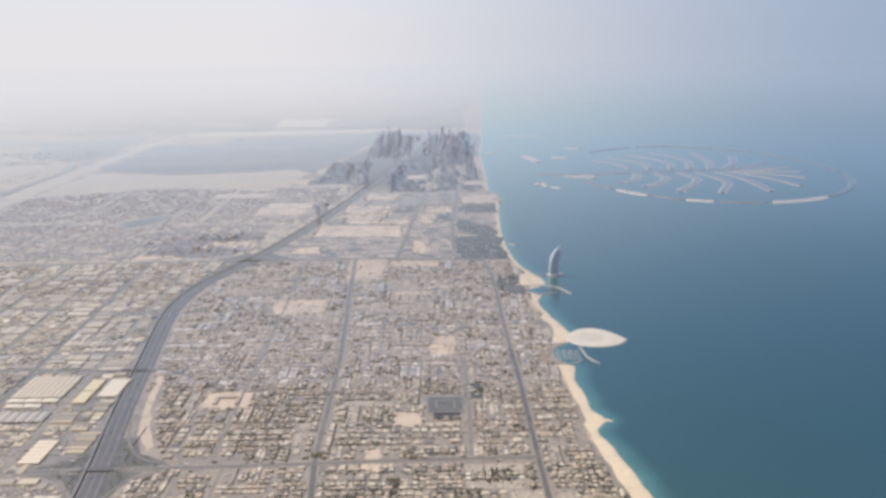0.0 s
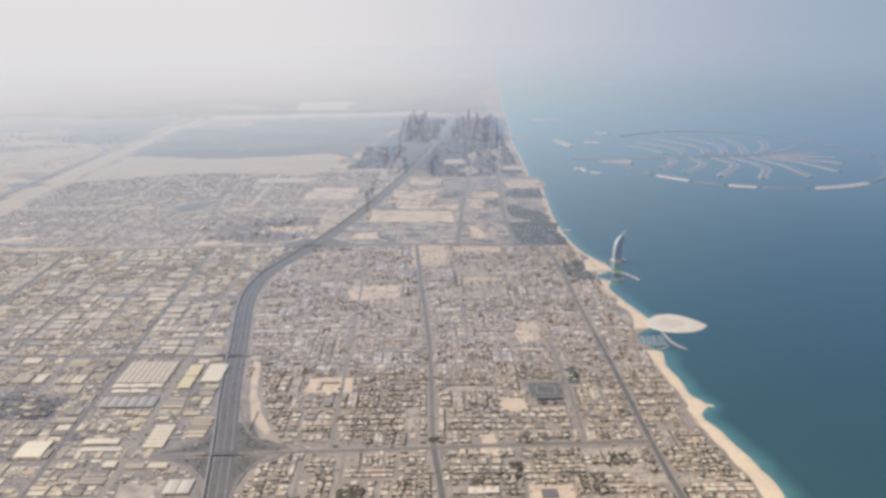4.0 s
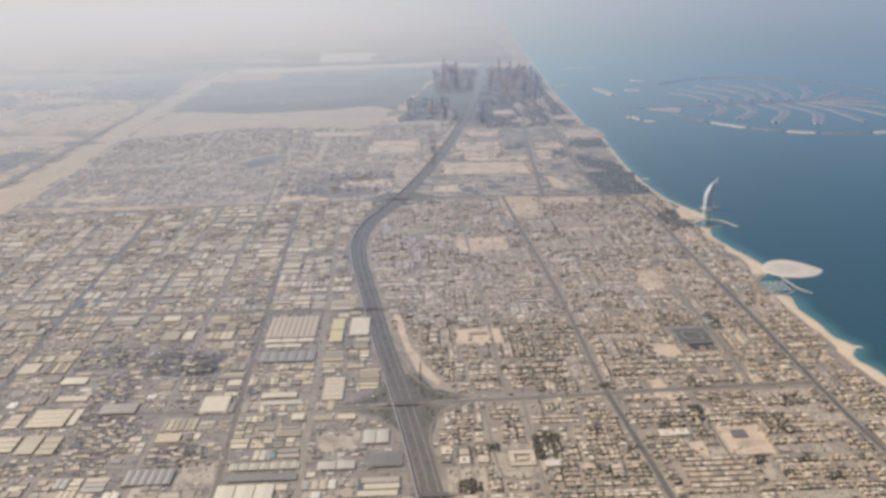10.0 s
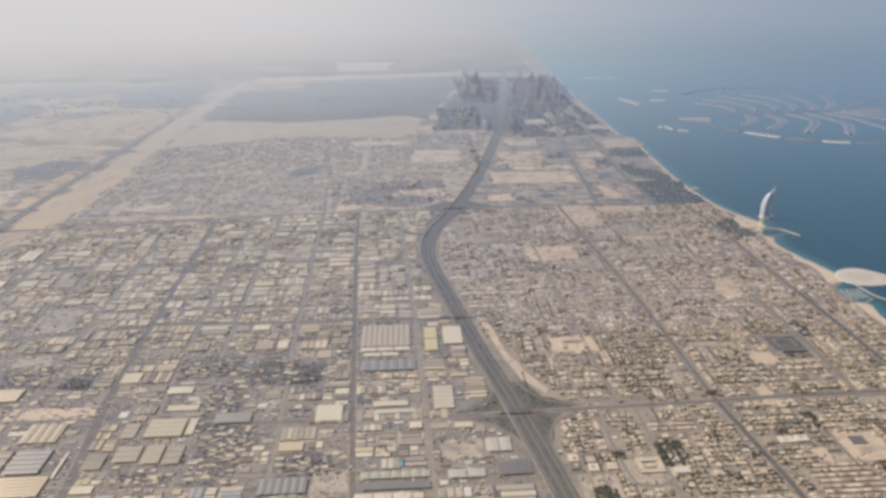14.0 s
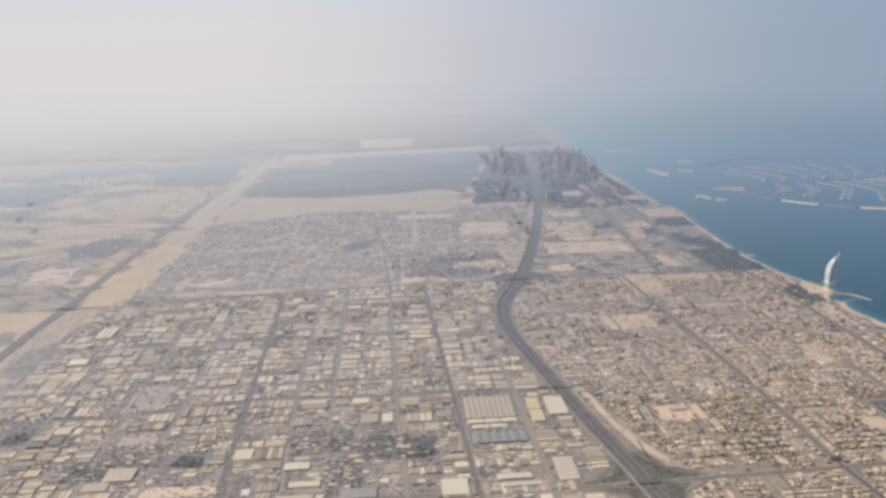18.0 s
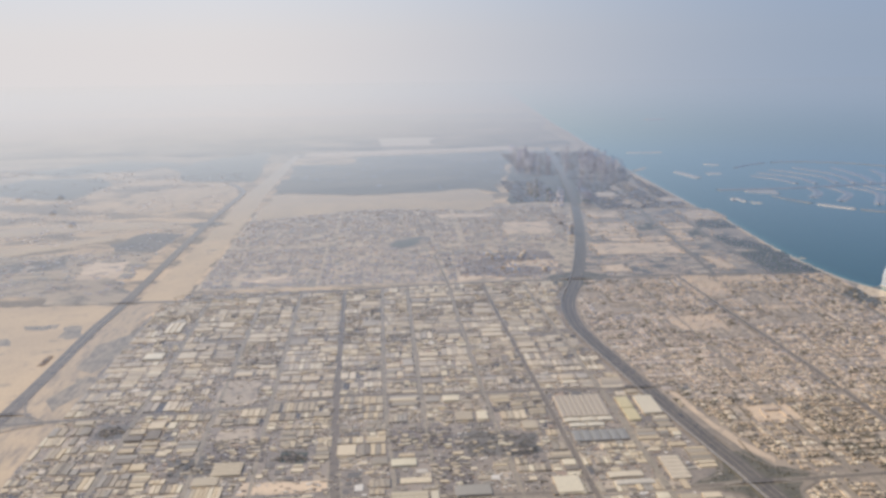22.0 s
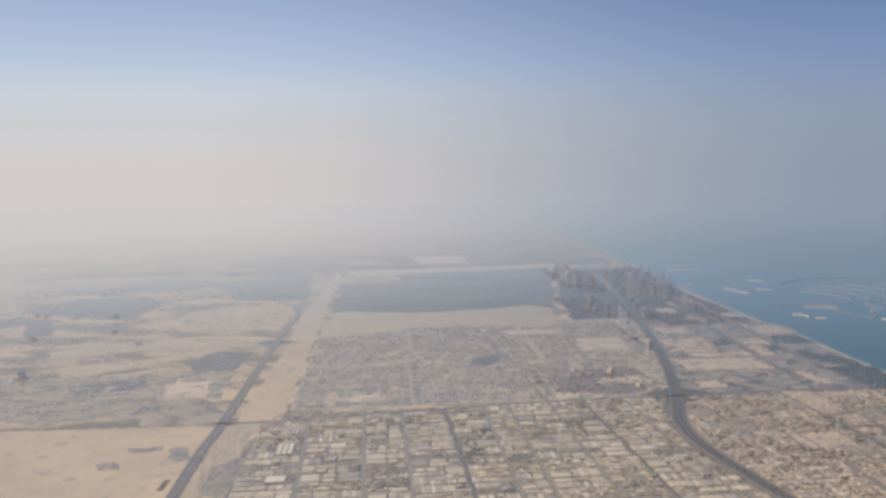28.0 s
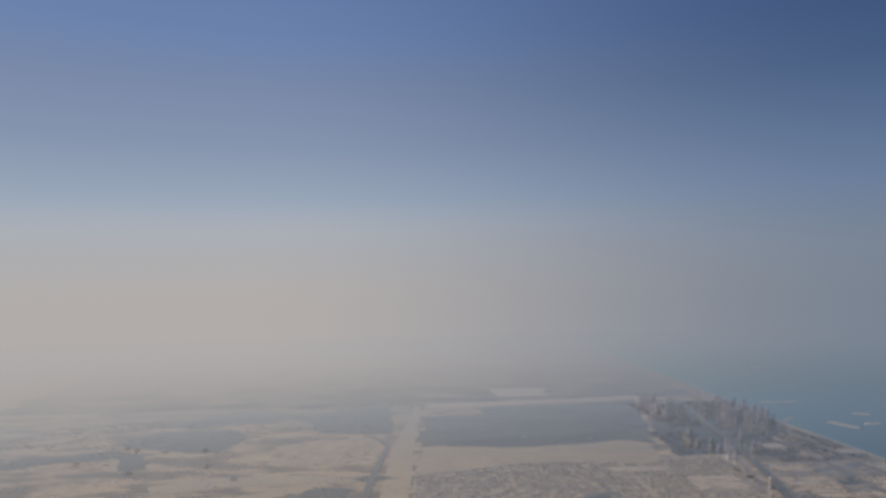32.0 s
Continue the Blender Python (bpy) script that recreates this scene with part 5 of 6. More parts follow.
for k in range(1800):  # loose goods, small huts and rubbish between the lots
    x, y = rng.uniform(-572, -185), 222 + 468 * rng.random() ** 1.3
    if x > e11x(y) - 10:
        continue
    goods_ok = not any(a - 0.5 < x < b + 0.5 and c - 0.5 < y < d + 0.5 for a, b, c, d in TAKEN)
    if goods_ok:
        loose.append((x, y))
lx, ly = np.array(loose).T
for x, y, no in zip(lx, ly, near_road(lx, ly, 0.5)):
    if not no:
        goods.box(x, y, rng.uniform(0.3, 2.4), rng.uniform(0.3, 1.4), 0.0, rng.uniform(0.12, 0.4))
        if rng.random() < 0.2:
            work_leaves.clump(x + 1, y, rng.uniform(0.5, 1.1), 0.0, rng.uniform(0.4, 0.8), rng)
for x0, x1, y0, y1 in SCRAP:
    for k in range(150):
        x, y = rng.gauss((x0 + x1) / 2, (x1 - x0) / 5), rng.gauss((y0 + y1) / 2, (y1 - y0) / 6)
        if rng.random() < 0.25:
            work_leaves.clump(x, y, rng.uniform(0.5, 1.1), 0.0, rng.uniform(0.3, 0.6), rng)
        else:
            scrap.box(x, y, rng.uniform(0.5, 2.4), rng.uniform(0.4, 1.6), 0.0, rng.uniform(0.15, 0.5), rng.uniform(0, 3))
work_leaves.make("yard_trees", M_LEAF, kind="stuff", label="dark dusty trees between the workshops", category="trees")
shed_spots.sort(key=lambda s: s[1])
far_sheds = shed_spots[300:]
hazed_sheds = Mass()
for x, y, w, d, h, along in far_sheds:
    # farther sheds are flattened so the camera sees less of their shaded sides
    (sheds if y < 450 else hazed_sheds).gable(x, y, w, d, 0.0, h if y < 450 else h * 0.65, min(w if along == "y" else d, 3) * 0.04, along)
hazed_sheds.make("northern_workshops", M_SHEDS_HAZED, kind="stuff", label="farther metal-roofed sheds, lightened in colour for haze", category="sheds")
yards.make("work_yards", M_YARDS, kind="stuff", label="grey dusty yards between the sheds", category="yards")
for x0, x1, y0, y1 in LOTS:  # parked trucks, huts and heaps on the bare lots of the works
    if x1 < -185 and y1 < 500:
        for k in range(int((x1 - x0) * (y1 - y0) * 0.07) + 6):
            x, y = rng.uniform(x0, x1), rng.choice((y0 + abs(rng.gauss(0, 2)), y1 - abs(rng.gauss(0, 2)), rng.uniform(y0, y1)))
            (goods if rng.random() < 0.6 else scrap if rng.random() < 0.6 else sheds).box(x, y, rng.uniform(0.4, 3.0), rng.uniform(0.4, 1.6), 0.0, rng.uniform(0.15, 0.5))
sheds.make("workshops", M_SHEDS, kind="stuff", label="pale metal-roofed workshop sheds in blocks", category="sheds")
scrap.make("scrap_heaps", M_SCRAP, kind="stuff", label="dark scrap and old vehicles in the yards", category="scrap")
goods.make("yard_goods", M_CLUTTER, kind="stuff", label="stacked goods, containers and trucks in the yards", category="goods")

# ---- far suburbs ----
subs, sub_trees, blocks, dark_blocks, dark_subs = Mass(), Mass(), Mass(), Mass(), Mass()
for sx0, sx1, sy0, sy1, seed in ((-554, -441, 702, 848, 1), (-439, -300, 702, 848, 2), (-298, -190, 702, 842, 3), (-554, -437, 862, 1052, 4), (-433, -285, 856, 1050, 5), (-278, -140, 850, 1050, 6), (-150, 40, 702, 1000, 7), (-70, 60, 1015, 1290, 8), (-180, -110, 1080, 1260, 9), (-1000, -630, 695, 850, 10), (-130, 60, 1300, 1600, 11)):
    some = []
    split((sx0, sx1, sy0, sy1), 5, 17, random.Random(seed), some)
    ax = np.array([(a + b) / 2 for a, b, c, d in some])
    ay = np.array([(c + d) / 2 for a, b, c, d in some])
    bad = near_road(ax, ay, 2.5) | in_lots(ax, ay, LOTS, 1.5) | np.any([in_poly(ax, ay, pts) for pts in UNBUILT + GARDENS], axis=0)
    bad |= (ax > np.array([shore(v) - 9 for v in ay]))
    thin = seed in (7, 10)
    for (a, b, c, d), no in zip(some, bad):
        if no or rng.random() < (0.55 if thin else 0.12):
            continue
        (dark_blocks if seed in (8, 9, 11) else blocks).box((a + b) / 2, (c + d) / 2, b - a - 0.8, d - c - 0.8, 0.0, 0.05)
        dense = rng.random() < (0.5 if thin else 0.85)
        n = int((b - a) * (d - c) / 9 * (1.0 if dense else 0.25))
        for k in range(n):
            x, y = rng.uniform(a + 1, b - 1), rng.uniform(c + 1, d - 1)
            (dark_subs if seed in (8, 9, 11) else subs).box(x, y, rng.uniform(1.0, 2.6), rng.uniform(1.0, 2.2), 0.0, rng.choice((0.25, 0.3, 0.35, 0.5)))
        for k in range(int(n * 0.1)):
            sub_trees.clump(rng.uniform(a, b), rng.uniform(c, d), rng.uniform(0.5, 1.1), 0.0, rng.uniform(0.3, 0.5), rng)
for k in range(700):
    x, y = rng.uniform(-3, 72), rng.uniform(698, 945)
    if any(in_poly(np.array([x]), np.array([y]), pts)[0] for pts in GARDENS):
        sub_trees.clump(x, y, rng.uniform(0.8, 2.0), 0.0, rng.uniform(0.15, 0.3), rng)
for k in range(110):  # houses and gardens of the watered estate
    x, y = rng.uniform(-556, -110), rng.uniform(1190, 1640)
    if in_poly(np.array([x]), np.array([y]), ESTATE)[0]:
        dark_subs.box(x, y, rng.uniform(3, 9), rng.uniform(3, 9), 0.0, rng.uniform(0.06, 0.14))
for k in range(420):  # pale and dark blocks of the town beside the far interchange
    x, y = rng.uniform(-312, -188), rng.uniform(708, 806)
    if in_poly(np.array([x]), np.array([y]), [(-312, 799), (-243, 806), (-186, 780), (-192, 735), (-232, 708), (-292, 712), (-310, 750)])[0] and abs(x - e11x(y)) > 9:
        (subs if rng.random() < 0.4 else dark_subs).box(x, y, rng.uniform(1.2, 4.0), rng.uniform(1.0, 2.6), 0.0, rng.choice((0.3, 0.4, 0.6, 0.9)))
for k in range(4200):  # scattered building land beyond the desert highway
    x, y = rng.uniform(-1300, -625), rng.uniform(690, 1500)
    n = noise.noise((x * 0.012, y * 0.012, 9.0))
    if n > -0.02 and x < -628:
        subs.box(x, y, rng.uniform(1.5, 4.5), rng.uniform(1.5, 3.5), 0.0, rng.choice((0.2, 0.25, 0.3)))
        if rng.random() < 0.15:
            sub_trees.clump(x + 3, y, rng.uniform(1.0, 2.4), 0.0, 0.25, rng)
blocks.make("suburb_blocks", mosaic("suburb_blocks", [(0.54, 0.445, 0.325), (0.44, 0.37, 0.28), (0.37, 0.315, 0.24), (0.60, 0.485, 0.345), (0.48, 0.395, 0.295), (0.32, 0.28, 0.215)], grain=0.5), kind="stuff", label="blocks of built land in the suburbs", category="blocks")
dark_blocks.make("town_blocks", mosaic("town_blocks", [(0.13, 0.12, 0.10), (0.10, 0.095, 0.085), (0.17, 0.15, 0.125), (0.09, 0.09, 0.075)], base_haze=0.05, haze_depth=0.19, tint=(1.0, 0.88, 0.76)), kind="stuff", label="dark built blocks below the towers", category="blocks")
dark_subs.make("town_houses", mosaic("town_houses", [(0.24, 0.22, 0.19), (0.18, 0.17, 0.15), (0.34, 0.30, 0.25), (0.15, 0.145, 0.13)], base_haze=0.35, haze_depth=0.205, tint=(1.0, 0.89, 0.78)), kind="stuff", label="dark low buildings below the towers", category="houses")
subs.make("suburb_houses", M_SUBS, kind="stuff", label="dense low suburb houses, brown and grey", category="houses")
sub_trees.make("suburb_trees", M_LEAF_FAR, kind="stuff", label="far suburb and garden trees, lightened for haze", category="trees")

# ---- houses near the line of flight ----
def house_model(variant):
    """A flat-roofed villa about 1 x 1 wide, scaled when it is set down."""
    r = random.Random(40 + variant)
    e = thing("villa", "sand-coloured flat-roofed villa on a walled plot", "house", "villas of the near quarter")
    h = 0.8
    b = Mass()
    b.box(0, 0, 1.0, 1.0, 0, h)
    if variant % 3 == 1:
        b.box(-0.42, -0.35, 0.4, 0.5, 0, h * 0.55)
    if variant % 3 == 2:
        b.box(0.2, -0.55, 0.35, 0.25, 0, h * 0.8)
    b.make("wall", MO_VILLA, e)
    rf = Mass()
    t = 0.06
    for x, y, w, d in ((0, 0.47, 1.02, t), (0, -0.47, 1.02, t), (0.48, 0, t, 0.9), (-0.48, 0, t, 0.9)):
        rf.box(x, y, w, d, h, h + 0.09)
    rf.make("parapet", MO_VILLA, e)
    st = Mass()
    sx, sy = r.uniform(-0.25, 0.25), r.uniform(-0.2, 0.25)
    st.box(sx, sy, 0.34, 0.36, h, h + 0.24)
    head = st.make("stair_tower", MO_VILLA, e)
    dr = Mass()
    dr.box(sx, sy - 0.183, 0.12, 0.014, h + 0.01, h + 0.18)
    dr.make("door", M_DARKGLASS, head)
    tk = Mass()
    tk.box(-sx, -sy * 0.6, 0.13, 0.13, h, h + 0.13)
    tk.make("water_tank", M_CONCRETE, e)
    for k in range(3):
        wd = Mass()
        wd.box(-0.3 + 0.3 * k, -0.503, 0.12, 0.02, 0.45, 0.65)
        wd.make("window", M_DARKGLASS, e)
    return e


MO_VILLA = mosaic("villa_plaster", VILLA, "object")
MO_SHED = mosaic("shed_metal", SHED, "object", gloss_rough=0.35)
models = [house_model(k) for k in range(5)]
for k, (x, y, w, d) in enumerate(house_spots):
    m = pose(x, y, 0.06, 0, 0, rng.choice((0, 0, 180))) @ Matrix.Diagonal((w, d, rng.uniform(0.85, 1.1), 1))
    if k < 5:
        models[k].matrix_basis = m
    else:
        src = models[k % 5]
        keepm = src.matrix_basis.copy()
        src.matrix_basis = Matrix()
        copy_thing(src, m)
        src.matrix_basis = keepm


def shed_model(variant):
    e = thing("workshop", "pale metal-roofed workshop shed in a dusty yard", "shed", "workshops of the near blocks")
    b = Mass()
    b.box(0, 0, 0.96, 0.96, 0, 0.9)
    b.make("wall", MO_SHED, e)
    for s in (-1, 1):
        r = Mass()
        r.v += [(0, -0.5, 1.06), (0, 0.5, 1.06), (s * 0.5, 0.5, 0.88), (s * 0.5, -0.5, 0.88), (0, -0.5, 1.03), (0, 0.5, 1.03), (s * 0.5, 0.5, 0.85), (s * 0.5, -0.5, 0.85)]
        r.f += [(0, 1, 2, 3), (7, 6, 5, 4), (3, 2, 6, 7), (0, 3, 7, 4), (1, 5, 6, 2)] if s < 0 else [(3, 2, 1, 0), (4, 5, 6, 7), (2, 3, 7, 6), (3, 0, 4, 7), (5, 1, 2, 6)]
        r.make("roof_slope", M_ROOFS[variant], e)
    d = Mass()
    d.box(0, -0.485, 0.4, 0.02, 0, 0.6)
    d.make("roller_door", M_STEEL, e)
    for k in range(3):
        v = Mass()
        v.box(0, -0.3 + 0.3 * k, 0.08, 0.06, 1.03, 1.12)
        v.make("roof_vent", M_STEEL, e)
    return e


def plain(name, colour, **kw):
    """One paint with grain and stains."""
    m = blank(name)
    nt = m.node_tree
    v = noise_at(nt, 0.9, 5, 0.65)
    tone = mix(nt, smooth(nt, v, 0.3, 0.75), tuple(c * 0.72 for c in colour), colour)
    streak = noise_at(nt, 0.5, 3, 0.6, (6, 0.6, 1))
    tone = mix(nt, 0.3, tone, mix(nt, smooth(nt, streak, 0.3, 0.7), (0.6, 0.58, 0.55), (1.0, 1.0, 1.0)), "MULTIPLY")
    return finish(m, tone, **kw)


M_ROOFS = [plain("roof_sheet_%s" % n, c, gloss_rough=0.35) for n, c in (("cream", (0.70, 0.60, 0.43)), ("sand", (0.60, 0.50, 0.35)), ("grey", (0.42, 0.38, 0.32)), ("white", (0.78, 0.71, 0.57)), ("blue", (0.37, 0.365, 0.35)), ("tan", (0.50, 0.42, 0.32)))]
sheds_m = [shed_model(k) for k in range(6)]
used = set()
for k, (x, y, w, d, h, along) in enumerate(shed_spots[:300]):
    v = (0, 1, 3, 5, 0, 2, 1, 4)[int(abs(noise.cell((x * 0.11, y * 0.14, 2.0))) * 997) % 8]
    if along == "y":
        m = pose(x, y, 0.045) @ Matrix.Diagonal((w, d, h, 1))
    else:
        m = pose(x, y, 0.045, 0, 0, 90) @ Matrix.Diagonal((d, w, h, 1))
    src = sheds_m[v]
    if v not in used:
        used.add(v)
        first = src
        first["placed"] = 1
        src_m = m
        src.matrix_basis = src_m
    else:
        keepm = src.matrix_basis.copy()
        src.matrix_basis = Matrix()
        copy_thing(src, m)
        src.matrix_basis = keepm
for v in range(6):
    if v not in used:
        sheds_m[v].matrix_basis = pose(-300 + 3 * v, 240, 0.045) @ Matrix.Diagonal((2.4, 5, 0.7, 1))

# the large halls
for x0, x1, y0, y1, h, bays, colour in BIG_SHEDS:
    w, d = x1 - x0, y1 - y0
    e = thing("warehouse", "large %s hall with a low ribbed metal roof" % ("white" if min(colour) > 0.6 else "grey" if max(colour) < 0.45 else "cream"), "warehouse", "large halls", ((x0 + x1) / 2, (y0 + y1) / 2, 0))
    paint = plain("hall_roof", colour, gloss_rough=0.35)
    along = "y" if w >= d and bays > 0 else "x"
    n = max(1, abs(bays))
    for k in range(n):
        m = Mass()
        if along == "y":
            m.gable(-w / 2 + (k + 0.5) * w / n, 0, w / n * (0.94 if n > 1 else 1), d, 0, h, 0.22, "y")
        else:
            m.gable(0, -d / 2 + (k + 0.5) * d / n, w, d / n * (0.94 if n > 1 else 1), 0, h, 0.22, "x")
        m.make("roof_bay", paint, e)
    o = Mass()
    o.box(-w / 2 + 1.2, -d / 2 - 0.35, 2.0, 0.7, 0, h * 0.7)
    o.make("office", MO_SHED, e)


# ---- long terraces ----
def terrace(x0, x1, y, d, seed):
    r = random.Random(seed)
    e = thing("terrace", "long pale terrace of small flat-roofed houses", "terrace", "long terraces", ((x0 + x1) / 2, y, 0))
    n = int((x1 - x0) / 1.7)
    w = (x1 - x0) / n
    for k in range(n):
        m = Mass()
        x = -(x1 - x0) / 2 + (k + 0.5) * w
        h = r.choice((0.6, 0.66, 0.72))
        m.box(x, r.uniform(-0.08, 0.08), w * 0.96, d, 0, h)
        m.box(x + r.uniform(-0.3, 0.3), d * 0.2, w * 0.4, d * 0.35, h, h + 0.2)
        m.make("house", MO_VILLA, e)


for k, y in enumerate((261, 264.6, 268.4, 272.2, 276, 279.6)):
    terrace(-47, -17.5, y, 1.7, k)
terrace(-110, -86, 314, 1.6, 8)
terrace(-110, -86, 318, 1.6, 9)
for k in range(6):
    terrace(-154 - 2.6 * math.sin(k * 0.55), -150 - 2.6 * math.sin(k * 0.55), 324 - 6 * k, 1.4, 20 + k)

# a turquoise water tank in the work yards
pool = thing("water_basin", "small open turquoise water basin in a work yard", "basin", at=(-238.5, 295, 0))
m = Mass()
m.box(0, 0, 5.0, 4.4, 0, 0.3)
m.make("basin_wall", M_CONCRETE, pool)
m = Mass()
m.box(0.3, 0, 4.2, 3.6, 0.3, 0.33)
m.make("water", plain("turquoise_water", (0.20, 0.52, 0.50)), pool)


# ---- garden trees ----
def tree_model(seed):
    r = random.Random(seed)
    e = thing("tree", "dark green garden tree with a ragged crown", "tree", "garden trees")
    tr = Mass()
    for z0, z1, a, b in ((0.0, 0.4, 0.09, 0.06), (0.4, 0.75, 0.06, 0.035)):
        n = len(tr.v)
        for z, q in ((z0, a), (z1, b)):
            tr.v += [(q * math.cos(i * 1.2566), q * math.sin(i * 1.2566), z) for i in range(5)]
        tr.f += [(n + i, n + (i + 1) % 5, n + 5 + (i + 1) % 5, n + 5 + i) for i in range(5)]
    tr.make("trunk", M_BARK, e)
    cr = Mass()
    for k in range(6):
        a = k * 1.05 + r.uniform(-0.3, 0.3)
        cr.clump(0.5 * math.cos(a) * r.uniform(0.4, 1), 0.5 * math.sin(a) * r.uniform(0.4, 1), r.uniform(0.35, 0.55), r.uniform(0.3, 0.55), r.uniform(0.45, 0.75), r)
    cr.make("crown", M_LEAF, e)
    return e


M_BARK = plain("tree_bark", (0.16, 0.12, 0.08))
trees_m = [tree_model(60 + k) for k in range(4)]
for k, (x, y, sc) in enumerate(tree_spots):
    m = pose(x, y, 0.05, 0, 0, 67.0 * k) @ Matrix.Diagonal((sc, sc, sc, 1))
    src = trees_m[k % 4]
    if k < 4:
        src.matrix_basis = m
    else:
        keepm = src.matrix_basis.copy()
        src.matrix_basis = Matrix()
        copy_thing(src, m)
        src.matrix_basis = keepm


# ---- compounds among the villas ----
def compound(name, label, x0, x1, y0, y1, wings, colour, wing_colour=None):
    e = thing(name, label, "building", at=((x0 + x1) / 2, (y0 + y1) / 2, 0))
    paint = plain("compound_plaster", colour)
    w, d = x1 - x0, y1 - y0
    wall = Mass()
    for a, b, c, f in ((0, d / 2, w, 0.15), (0, -d / 2, w, 0.15), (w / 2, 0, 0.15, d), (-w / 2, 0, 0.15, d)):
        wall.box(a, b, c, f, 0.0, 0.25)
    wall.make("boundary_wall", paint, e)
    if wing_colour:
        paint = plain("compound_roof", wing_colour)
    for a, b, c, f, h in wings:
        m = Mass()
        m.box(a, b, c, f, 0.0, h)
        m.make("wing", paint, e)
        r = Mass()
        for u, v, p, q in ((0, f / 2 - 0.08, c, 0.14), (0, -f / 2 + 0.08, c, 0.14), (c / 2 - 0.08, 0, 0.14, f - 0.3), (-c / 2 + 0.08, 0, 0.14, f - 0.3)):
            r.box(a + u, b + v, p, q, h, h + 0.12)
        r.make("parapet", paint, e)


compound("school", "pale school building round a court in a sandy yard", -127, -111, 277, 293, [(0, 4.4, 12, 2.6, 0.9), (-4.9, 0, 2.4, 6.2, 0.9), (4.9, 0, 2.4, 6.2, 0.9), (0, -4.2, 12, 2.2, 0.8), (0, 0.2, 4.5, 2.6, 0.7)], (0.76, 0.63, 0.46))
compound("school_hall", "white flat-roofed school hall beside dark trees", -110, -101, 277, 284, [(0, 0, 7.4, 4.6, 0.9)], (0.80, 0.71, 0.56))
compound("school", "pale school building round a court in a sandy yard", -143, -116, 399, 419, [(0, 3, 12, 2.4, 0.9), (-6, -2, 2.2, 8, 0.9), (7, -2, 2.2, 8, 0.9)], (0.62, 0.50, 0.38))
compound("walled_court", "dark-roofed walled court building", -6, 11, 382, 389, [(0, 0, 15, 1.6, 0.8), (0, 2.6, 15, 1.2, 0.9), (0, -2.6, 15, 1.2, 0.9)], (0.50, 0.43, 0.33), (0.17, 0.16, 0.145))
compound("walled_yard", "sandy walled square with a low dark building", -20, 1, 282, 306, [(-1.5, 4, 7.5, 6, 0.5)], (0.55, 0.44, 0.32), (0.22, 0.19, 0.17))

patch("walled_garden", [(-9.0, 390.2), (12.8, 390.2), (12.8, 409.7), (-9.0, 409.7)], 0.102, M_DULL, None, 0.4, kind="structure", label="dark planted square with pale paths", category="garden")
garden = thing("garden_paths", "low pale walls in nested squares round a planted court", "wall", at=(1.9, 399.9, 0.1))
for grow in (0.95, 0.5):
    gw, gd = 21.8 * grow, 19.5 * grow
    for px, py, pw, pd in ((0, gd / 2, gw, 0.5), (0, -gd / 2, gw, 0.5), (gw / 2, 0, 0.5, gd - 0.5), (-gw / 2, 0, 0.5, gd - 0.5)):
        m = Mass()
        m.box(px, py, pw, pd, 0, 0.14)
        m.make("wall", M_CONCRETE, garden)
compound("villa_compound", "white villa in a dark walled garden", 14.1, 24.3, 407.0, 426.5, [(0, 0, 4.5, 3.2, 0.8), (-1.5, 4.2, 3.0, 1.8, 0.6), (2.0, -4.4, 2.6, 1.6, 0.6)], (0.34, 0.30, 0.24), (0.72, 0.66, 0.55))
patch("dark_garden", [(14.1, 407.0), (24.3, 407.0), (24.3, 426.5), (14.1, 426.5)], 0.101, M_GREEN, None, 0.5, kind="structure", label="dark garden inside a compound wall", category="garden")
compound("depot", "dark brown depot sheds beside the desert highway", -628, -623, 528, 546, [(0, -5, 2.6, 5.5, 0.5), (0, 1.5, 2.6, 5.5, 0.5), (0.4, 6.8, 2.0, 3.0, 0.4)], (0.30, 0.22, 0.17))

# ---- towers ----
def tower(x, y, w, d, h, style, turn=0.0, label="hazy grey high-rise tower", skin=None):
    e = thing("tower", label, "tower", "high-rise towers", (x, y, 0))
    e.rotation_euler = (0, 0, turn)
    p = Mass()
    p.box(0, 0, w * 1.8, d * 1.8, 0, 1.0)
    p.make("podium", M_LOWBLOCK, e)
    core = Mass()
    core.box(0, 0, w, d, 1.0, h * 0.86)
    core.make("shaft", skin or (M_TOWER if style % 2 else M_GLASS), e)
    for s in (-1, 1):
        g = Mass()
        g.box(s * w * 0.27, -d / 2 - 0.04, w * 0.3, 0.1, 1.4, h * 0.82)
        g.make("window_band", skin or M_GLASS, e)
    t = Mass()
    if style % 3 == 0:
        t.box(0, 0, w * 0.7, d * 0.7, h * 0.86, h)
    elif style % 3 == 1:
        t.box(0, 0, w * 0.85, d * 0.6, h * 0.86, h * 0.97)
    else:
        t.box(0, 0, w * 0.8, d * 0.5, h * 0.86, h * 0.95)
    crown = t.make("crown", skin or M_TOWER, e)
    if style % 3 == 2:
        q = Mass()
        q.box(0, 0, 0.3, 0.3, h * 0.95, h * 1.08)
        q.make("mast", skin or M_TOWER, crown)


# a constant gloss veil hazes the lone far blocks too
M_BLOCK = plain("dark_block", (0.26, 0.25, 0.25), base_haze=0.7, gloss_rough=0.12, tint=(0.95, 0.97, 1.0))
tw = random.Random(21)
